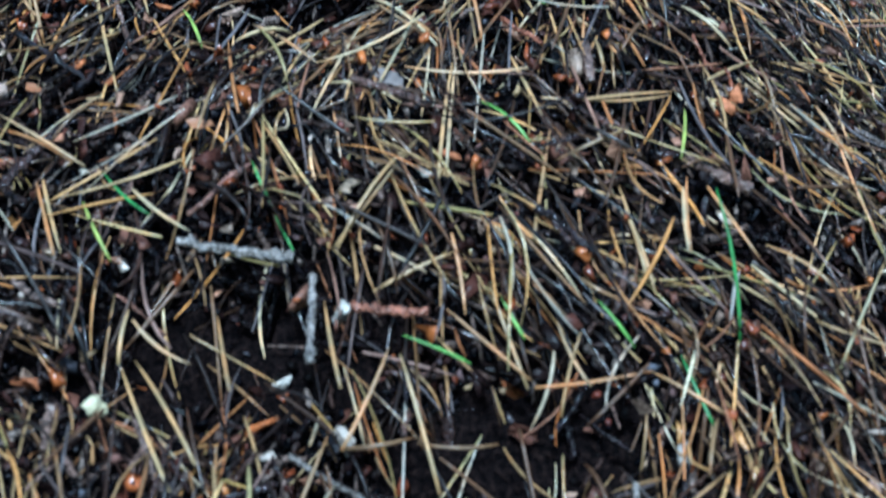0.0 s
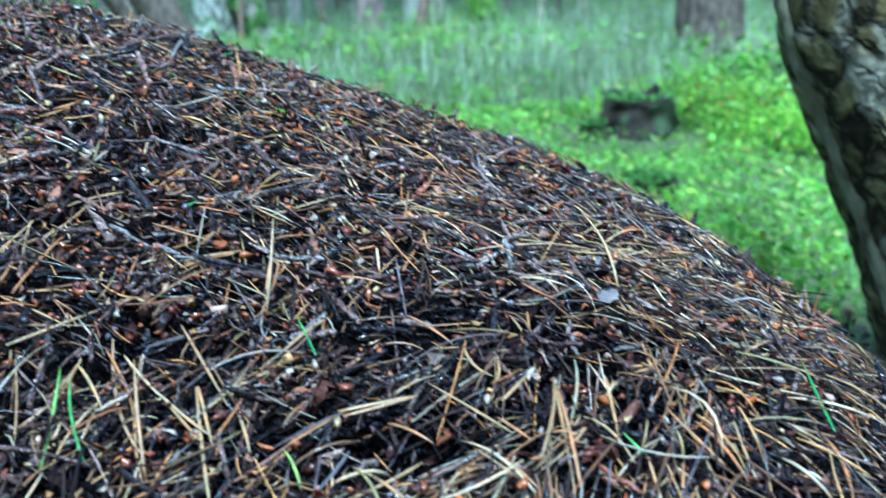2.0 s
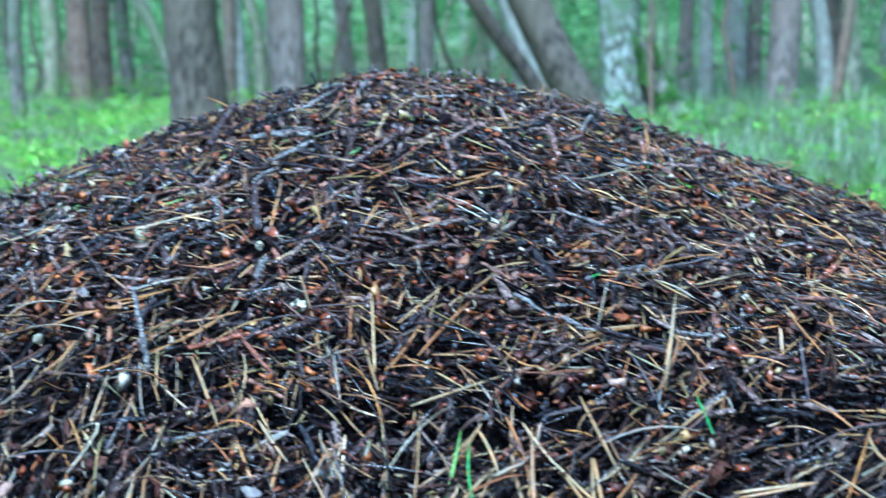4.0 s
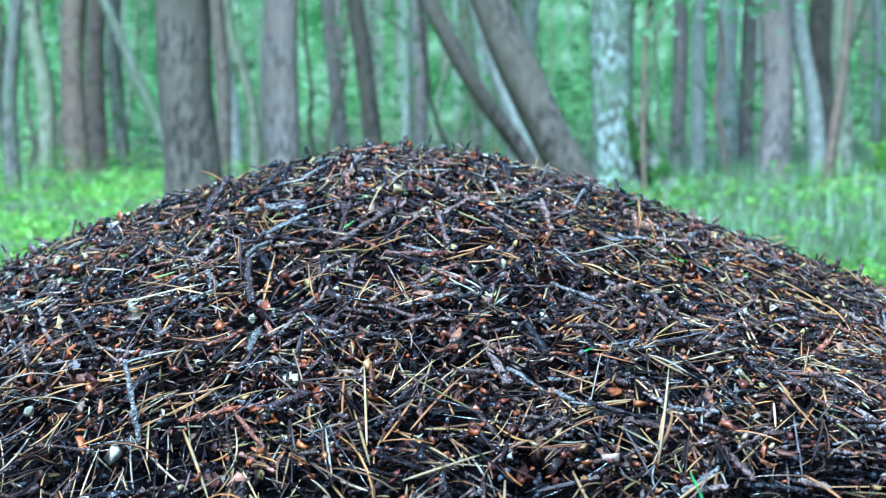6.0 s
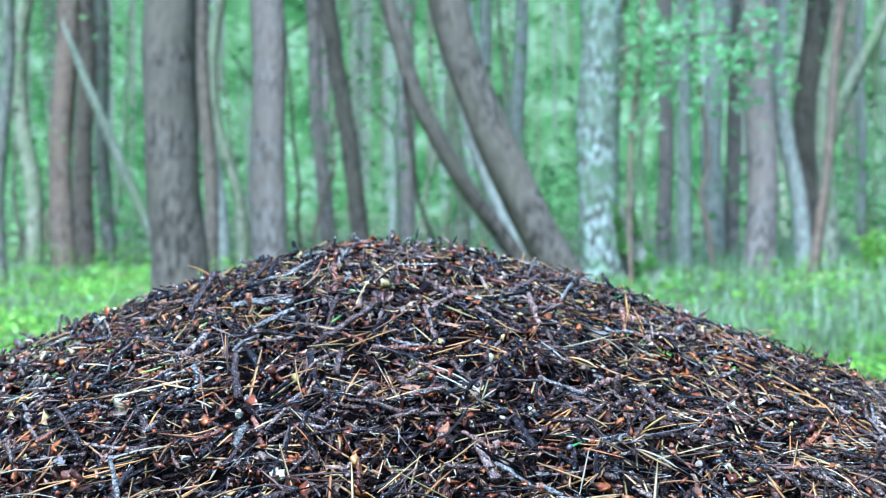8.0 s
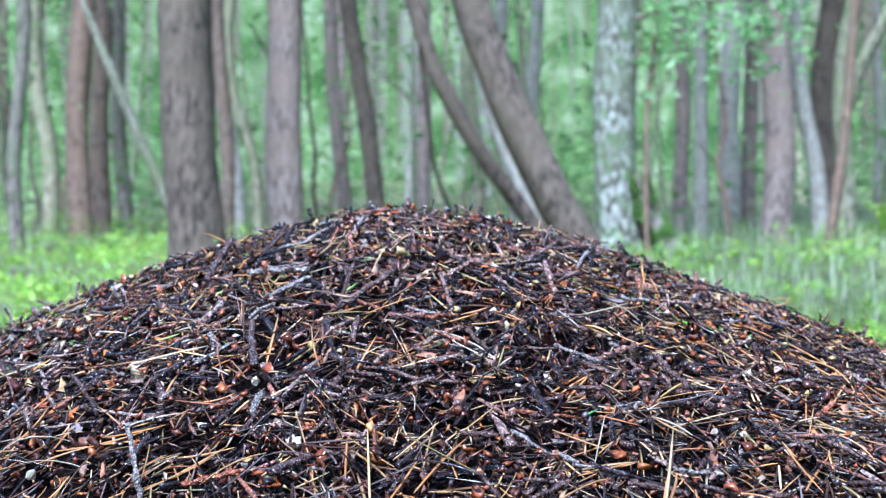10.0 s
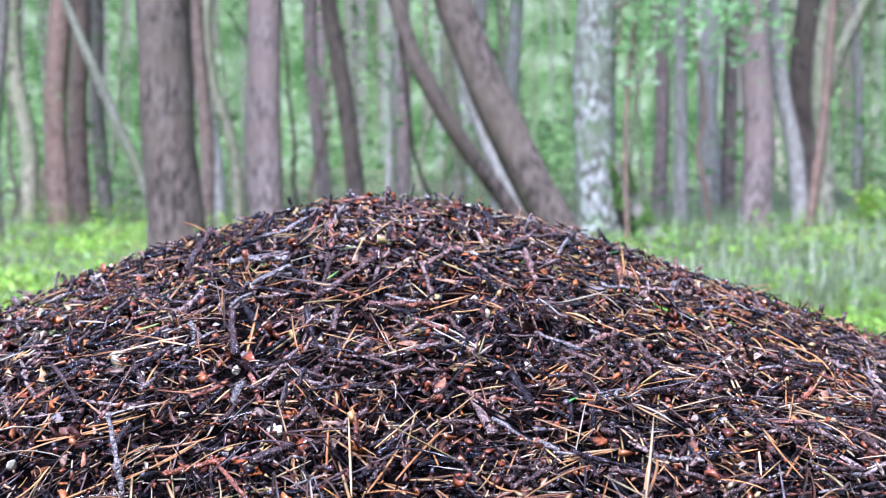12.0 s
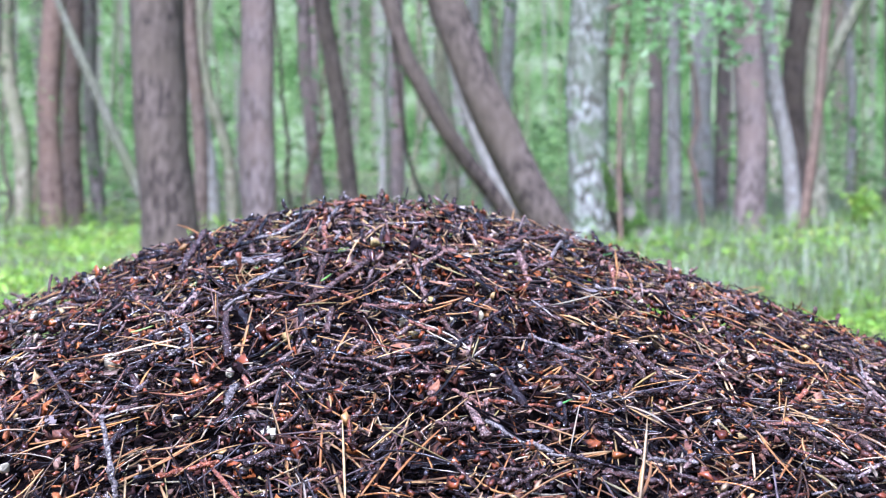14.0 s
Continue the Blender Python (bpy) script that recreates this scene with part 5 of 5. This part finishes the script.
STRAW_TOP = [
    (-0.258, 1.064, -0.199, 1.064, 0.006), (-0.033, 1.034, -0.074, 1.081, 0.006), (-0.069, 1.118, -0.052, 1.173, 0.015), (0.095, 1.078, 0.143, 1.106, 0.006), (0.077, 0.984, 0.114, 1.002, 0.006), (0.079, 0.990, 0.113, 1.000, 0.006), (0.289, 1.546, 0.314, 1.518, 0.023), (-0.046, 0.949, -0.050, 0.998, 0.032), (-0.062, 0.973, -0.064, 1.034, 0.010), (0.068, 1.276, 0.046, 1.277, 0.006), (0.003, 1.227, -0.017, 1.261, 0.006), (0.155, 1.342, 0.166, 1.402, 0.017), (0.174, 1.369, 0.172, 1.431, 0.012), (-0.206, 1.551, -0.237, 1.581, 0.028), (0.154, 1.222, 0.121, 1.234, 0.006), (-0.292, 1.080, -0.277, 1.134, 0.006), (-0.186, 0.989, -0.140, 1.031, 0.006), (0.123, 0.943, 0.137, 1.002, 0.015), (-0.022, 1.420, -0.025, 1.481, 0.011), (0.070, 1.092, 0.100, 1.139, 0.006),
]
TWIGS = [
    (-0.032, 1.002, -0.007, 1.044, 0.006), (-0.112, 1.078, -0.123, 1.121, 0.006), (-0.137, 1.155, -0.145, 1.214, 0.015), (0.066, 1.067, 0.054, 1.110, 0.006), (0.006, 1.149, 0.043, 1.188, 0.006), (-0.165, 1.404, -0.144, 1.458, 0.021), (-0.183, 0.973, -0.194, 0.989, 0.050), (-0.202, 1.361, -0.186, 1.414, 0.025), (0.039, 1.027, 0.026, 1.083, 0.006), (-0.310, 1.247, -0.293, 1.246, 0.006), (-0.290, 1.588, -0.234, 1.471, 0.006), (0.026, 1.358, -0.011, 1.389, 0.006), (0.177, 1.107, 0.145, 1.154, 0.022), (-0.190, 1.082, -0.202, 1.142, 0.008), (0.129, 0.637, 0.081, 0.654, 0.006), (0.255, 0.598, 0.235, 0.622, 0.006), (0.011, 0.704, 0.041, 0.727, 0.006), (0.124, 0.591, 0.135, 0.628, 0.006), (0.339, 0.621, 0.313, 0.635, 0.006), (0.177, 0.595, 0.147, 0.611, 0.006),
]
TWIGS_TOP = [
    (-0.044, 1.540, -0.038, 1.535, 0.021), (-0.139, 1.241, -0.121, 1.183, 0.006), (-0.086, 1.101, -0.055, 1.171, 0.006), (-0.025, 1.172, -0.012, 1.148, 0.006), (-0.017, 1.402, 0.014, 1.338, 0.006), (0.196, 1.377, 0.204, 1.334, 0.006), (-0.164, 1.348, -0.114, 1.324, 0.006), (-0.057, 1.377, -0.034, 1.412, 0.006), (-0.245, 1.187, -0.227, 1.195, 0.006), (0.079, 1.216, 0.089, 1.259, 0.006), (0.128, 1.161, 0.157, 1.190, 0.006), (-0.193, 1.247, -0.176, 1.285, 0.006), (-0.153, 1.072, -0.140, 1.097, 0.006), (0.050, 1.220, 0.061, 1.186, 0.006), (0.310, 1.289, 0.325, 1.259, 0.006), (0.105, 1.177, 0.135, 1.214, 0.006), (-0.058, 1.041, -0.041, 1.060, 0.006),
]
STRAW_FLANK = [
    (0.260, 1.306, 0.293, 1.234, 0.006), (0.272, 1.329, 0.296, 1.277, 0.006), (0.269, 1.284, 0.297, 1.198, 0.006), (0.250, 1.298, 0.254, 1.241, 0.006), (0.223, 1.274, 0.232, 1.238, 0.006), (0.381, 1.394, 0.351, 1.389, 0.024), (0.324, 1.255, 0.335, 1.224, 0.006), (0.179, 1.174, 0.210, 1.173, 0.006), (0.264, 1.425, 0.238, 1.420, 0.016), (0.214, 1.046, 0.218, 0.956, 0.006), (0.079, 1.096, 0.098, 1.140, 0.006), (0.068, 1.104, 0.099, 1.151, 0.006), (0.210, 0.966, 0.240, 1.031, 0.006), (0.173, 1.489, 0.155, 1.350, 0.006), (0.240, 1.348, 0.263, 1.323, 0.006), (0.327, 1.479, 0.334, 1.407, 0.006), (0.231, 1.222, 0.251, 1.148, 0.006), (0.171, 1.250, 0.198, 1.254, 0.006), (0.129, 1.211, 0.157, 1.240, 0.006),
]
STRAW_CREST = [
    (-0.264, 1.050, -0.229, 1.056, 0.006), (-0.259, 1.061, -0.247, 1.112, 0.006), (-0.292, 1.132, -0.272, 1.173, 0.006), (-0.255, 1.143, -0.221, 1.089, 0.006), (-0.170, 1.025, -0.135, 1.029, 0.006), (-0.187, 0.992, -0.146, 1.020, 0.006), (-0.193, 1.341, -0.160, 1.331, 0.006), (-0.156, 1.315, -0.094, 1.303, 0.006), (-0.090, 1.269, -0.073, 1.256, 0.006), (-0.062, 1.310, -0.052, 1.381, 0.006), (-0.179, 1.107, -0.145, 1.107, 0.006), (-0.142, 1.081, -0.125, 1.112, 0.006), (-0.110, 1.180, -0.084, 1.191, 0.006), (-0.195, 1.011, -0.177, 1.027, 0.006), (-0.114, 0.994, -0.098, 1.013, 0.006), (-0.037, 0.954, -0.018, 1.009, 0.006), (-0.021, 0.966, 0.014, 1.038, 0.006), (0.030, 0.969, 0.058, 0.943, 0.006),
]
STRAW_BELT = [
    (-0.158, 0.980, -0.131, 0.899, 0.006), (0.033, 0.902, 0.043, 0.800, 0.006), (0.029, 0.891, 0.039, 0.832, 0.006), (0.038, 0.884, 0.057, 0.837, 0.006), (0.054, 0.847, 0.078, 0.806, 0.006), (0.074, 0.849, 0.076, 0.802, 0.006), (0.071, 0.910, 0.087, 0.827, 0.006), (0.226, 0.800, 0.245, 0.813, 0.006), (0.221, 0.790, 0.230, 0.760, 0.006), (0.218, 0.848, 0.225, 0.815, 0.006), (-0.056, 0.994, -0.043, 0.924, 0.006), (-0.173, 0.842, -0.172, 0.869, 0.006), (-0.109, 0.904, -0.089, 0.863, 0.006), (-0.024, 0.909, 0.028, 0.933, 0.006), (-0.096, 0.842, -0.093, 0.871, 0.006), (0.013, 0.882, 0.024, 0.839, 0.006), (0.091, 0.828, 0.094, 0.795, 0.006), (0.124, 0.875, 0.154, 0.907, 0.006), (0.197, 0.895, 0.212, 0.850, 0.006), (0.166, 0.802, 0.185, 0.781, 0.006),
]
STRAW_FRONT = [
    (0.073, 0.849, 0.070, 0.737, 0.006), (0.047, 0.882, 0.040, 0.786, 0.006), (0.030, 0.702, 0.032, 0.660, 0.006), (0.057, 0.633, 0.077, 0.611, 0.006), (0.317, 0.621, 0.327, 0.586, 0.006), (0.305, 0.621, 0.295, 0.591, 0.006), (0.382, 0.748, 0.373, 0.694, 0.006), (0.359, 0.680, 0.383, 0.652, 0.006), (0.313, 0.750, 0.322, 0.704, 0.006), (0.208, 0.761, 0.221, 0.715, 0.006), (0.144, 0.811, 0.184, 0.812, 0.006), (0.256, 0.808, 0.236, 0.708, 0.006), (0.271, 0.672, 0.318, 0.667, 0.006), (0.143, 0.780, 0.161, 0.720, 0.006), (0.176, 0.713, 0.168, 0.695, 0.006), (0.067, 0.684, 0.087, 0.655, 0.006), (0.054, 0.847, 0.071, 0.805, 0.006), (0.251, 0.703, 0.252, 0.659, 0.006), (0.399, 0.672, 0.403, 0.643, 0.006), (0.273, 0.613, 0.274, 0.578, 0.006),
]
SPIKES = [
    (0.588, 1.176, 0.580, 1.176, 0.032), (0.615, 1.221, 0.628, 1.221, 0.030), (0.608, 1.216, 0.617, 1.216, 0.039), (0.606, 1.220, 0.596, 1.220, 0.017), (0.589, 1.235, 0.579, 1.235, 0.009), (0.574, 1.400, 0.565, 1.400, 0.024), (0.503, 0.849, 0.503, 0.849, 0.027), (0.593, 1.390, 0.604, 1.390, 0.024), (0.279, 1.478, 0.306, 1.478, 0.023), (-0.217, 1.483, -0.224, 1.483, 0.018), (0.080, 1.523, 0.083, 1.523, 0.023), (0.049, 1.525, 0.045, 1.525, 0.016),
]
LUMPS = [(-0.098, 1.038, 0.0101), (-0.222, 1.174, 0.0115), (-0.015, 1.199, 0.0091), (-0.071, 1.209, 0.0050), (-0.134, 1.134, 0.0059), (0.219, 1.213, 0.0076), (-0.162, 1.072, 0.0041), (-0.201, 1.143, 0.0052), (-0.325, 1.374, 0.0073), (-0.101, 1.045, 0.0051), (-0.057, 1.376, 0.0066), (0.042, 1.220, 0.0063), (0.019, 1.207, 0.0058), (-0.266, 1.041, 0.0067), (-0.210, 0.873, 0.0070), (0.035, 0.599, 0.0090)]
PALE_LEAVES = [(0.129, 1.320, 0.0205), (0.254, 1.054, 0.0225), (-0.246, 1.091, 0.0147), (0.317, 0.900, 0.0233), (0.191, 0.704, 0.0185), (-0.105, 0.845, 0.0136), (0.142, 1.097, 0.0115), (0.068, 1.031, 0.0107)]
BROWN_LEAVES = [(0.104, 0.707, 0.0157), (0.034, 0.759, 0.0124), (-0.340, 1.396, 0.0138), (0.010, 1.267, 0.0148), (-0.017, 1.155, 0.0159)]


def single_needle(x0, y0, x1, y1, lift, mat, seed, name="needle", radius=0.0009):
    gen = np.random.default_rng(seed)
    a = np.array([x0, y0, float(mound(np.array(x0), np.array(y0))) + 0.007])
    b = np.array([x1, y1, float(mound(np.array(x1), np.array(y1))) + max(lift, 0.009)])
    d = b - a
    ob = part_data(name, fast_mesh(name, *tubes(np.zeros((1, 3)), d[None], np.array([[0.0, -0.35, 1.0]]), np.array([np.linalg.norm(d)]), np.array([radius]),
                   gen.normal(0, 0.18, 1), (0.6, 0.95, 1.0, 1.0, 0.9, 0.7, 0.25), 5, 0.7, True, gen=gen), mat, True), anthill)
    ob.location = (a + b) / 2
    return ob


for i, row in enumerate(GREEN):
    tagged(single_needle(*row, green_each, 100 + i), "green needle")
for i, row in enumerate(STRAW_LOW + STRAW_SHOULDER + STRAW_BELT + STRAW_FRONT):
    single_needle(*row, straw_each, 200 + i, radius=0.001)
for i, row in enumerate(STRAW_TOP + STRAW_FLANK + STRAW_CREST + SPIKES):
    single_needle(*row, rust_each, 260 + i, radius=0.0008)


def single_twig(x0, y0, x1, y1, lift, seed):
    gen = np.random.default_rng(seed)
    a = np.array([x0, y0, float(mound(np.array(x0), np.array(y0))) + 0.006])
    b = np.array([x1, y1, float(mound(np.array(x1), np.array(y1))) + max(lift, 0.008)])
    d = b - a
    prof = tuple(gen.uniform(0.85, 1.2, 18) * np.linspace(1.05, 0.85, 18))
    ob = part_data("twig", fast_mesh("twig", *tubes(np.zeros((1, 3)), d[None], np.array([[0, -0.3, 1.0]]), np.array([np.linalg.norm(d)]), np.array([gen.uniform(0.0018, 0.0029)]),
                   gen.normal(0, 0.12, 1), prof, 8, 0.92, True, 0.22, gen=gen), twig_each, True), anthill)
    ob.location = (a + b) / 2


for i, row in enumerate(TWIGS + TWIGS_TOP):
    single_twig(*row, 300 + i)


def lump(x, y, width, seed):
    """A small rough lump of hardened resin."""
    bm = bmesh.new()
    bmesh.ops.create_icosphere(bm, subdivisions=2, radius=width / 2)
    for v in bm.verts:
        v.co *= 1 + 0.55 * noise.noise(v.co * 330 + Vector((seed, 0, 0)))
        v.co.z *= 0.7
        v.co.x *= 1.15
    me = bpy.data.meshes.new("resin_lump")
    bm.to_mesh(me)
    bm.free()
    me.materials.append(resin_mat)
    ob = part_data("resin_lump", me, anthill, "pale yellowish lump of resin")
    ob.location = (x, y, float(mound(np.array(x), np.array(y))) + 0.004 + width * 0.15)
    ob.rotation_euler = (seed * 0.7, seed * 1.3, seed * 2.1)


for i, row in enumerate(LUMPS):
    lump(*row, i)


def dead_leaf(x, y, width, mat, label, seed):
    gen = np.random.default_rng(seed)
    nx, ny = 9, 7
    v, loops, sizes = [], [], []
    for top in (0, 1):
        for i in range(nx):
            u = i / (nx - 1) * 2 - 1
            half = 0.42 * (1 - abs(u) ** 2.2) ** 0.8 * (1 + 0.25 * math.sin(i * 2.3 + seed)) + 0.02
            for k in range(ny):
                w = k / (ny - 1) * 2 - 1
                z = 0.16 * u * u + 0.22 * w * w * half + 0.06 * math.sin(3 * u + 2 * w + seed) + top * 0.025
                v.append((u * width / 2, w * half * width / 2, z * width / 2))
    g = nx * ny
    for top in (0, 1):
        for i in range(nx - 1):
            for k in range(ny - 1):
                q = [top * g + i * ny + k, top * g + (i + 1) * ny + k, top * g + (i + 1) * ny + k + 1, top * g + i * ny + k + 1]
                loops += q if top else q[::-1]
                sizes.append(4)
    ob = part_data("dead_leaf", fast_mesh("dead_leaf", np.array(v), np.array(loops), sizes, mat, True), anthill, label)
    n = mound_normal(np.array([x]), np.array([y]))[0]
    ob.rotation_mode = "QUATERNION"
    ob.rotation_quaternion = Vector(n + gen.normal(0, 0.12, 3)).to_track_quat("Z", "Y") @ Euler((0, 0, gen.uniform(-0.7, 0.7))).to_quaternion()
    ob.location = Vector((x, y, float(mound(np.array(x), np.array(y))))) + Vector(n) * 0.008


for i, row in enumerate(PALE_LEAVES):
    dead_leaf(*row, pale_leaf_mat, "pale greyish-pink dead leaf", i)
for i, row in enumerate(BROWN_LEAVES):
    dead_leaf(*row, brown_leaf_mat, "curled reddish-brown dead leaf", 20 + i)

# the nearest needles, twigs and scales, one by one
def loose_pieces():
    gen = np.random.default_rng(17)
    shapes = []
    for k in range(8):
        size = gen.uniform(0.03, 0.062)
        shapes.append(fast_mesh("needle", *tubes(np.zeros((1, 3)), np.array([[1.0, 0, 0]]), np.array([[0, 0, 1.0]]), np.array([size]), np.array([gen.uniform(0.0008, 0.0011)]),
                      gen.normal(0, 0.35, 1), (0.6, 1.0, 1.0, 0.95, 0.8, 0.3), 4, 0.7, True, gen=gen), needle_each if k < 6 else old_each, True))
    twig_shapes = []
    for k in range(5):
        prof = tuple(gen.uniform(0.8, 1.25, 12))
        twig_shapes.append(fast_mesh("twig", *tubes(np.zeros((1, 3)), np.array([[1.0, 0, 0]]), np.array([[0, 0, 1.0]]), np.array([gen.uniform(0.022, 0.06)]),
                           np.array([gen.uniform(0.0012, 0.0023)]), gen.normal(0, 0.15, 1), prof, 6, 0.9, True, 0.26, gen=gen), twig_each, True))
    v, l, s = stamp(SCALE_V, SCALE_F, np.zeros((1, 3)), np.array([[1.0, 0, 0]]), np.array([[0, 0.8, 0]]), np.array([[0, 0, 1.0]]), np.array([0.0038]))
    scale_shape = fast_mesh("bud_scale", v, l, s, scale_each)

    def drop(n, meshes, name, near, far, lift, tilt, downhill):
        a = np.radians(rng.uniform(-14, 34, n))
        d = np.sqrt(rng.uniform(near ** 2, far ** 2, n))
        x, y = d * np.sin(a), d * np.cos(a)
        p, along, up, nrm = lay(x, y, rng.uniform(*lift, n), tilt, downhill)
        for i in range(n):
            a = Vector(along[i]).normalized()
            c = Vector(up[i]).cross(a).normalized()
            b = a.cross(c)
            ob = part_data(name, meshes[i % len(meshes)], anthill)
            ob.matrix_local = Matrix.Translation(p[i]) @ Matrix((a, c, b)).transposed().to_4x4()

    drop(230, shapes, "needle", 0.5, 0.80, (0.006, 0.016), 0.2, 0.5)
    drop(220, twig_shapes, "twig", 0.86, 1.5, (0.005, 0.012), 0.2, 0.2)
    drop(240, [scale_shape], "bud_scale", 0.8, 1.5, (0.006, 0.013), 0.5, 0.0)


loose_pieces()
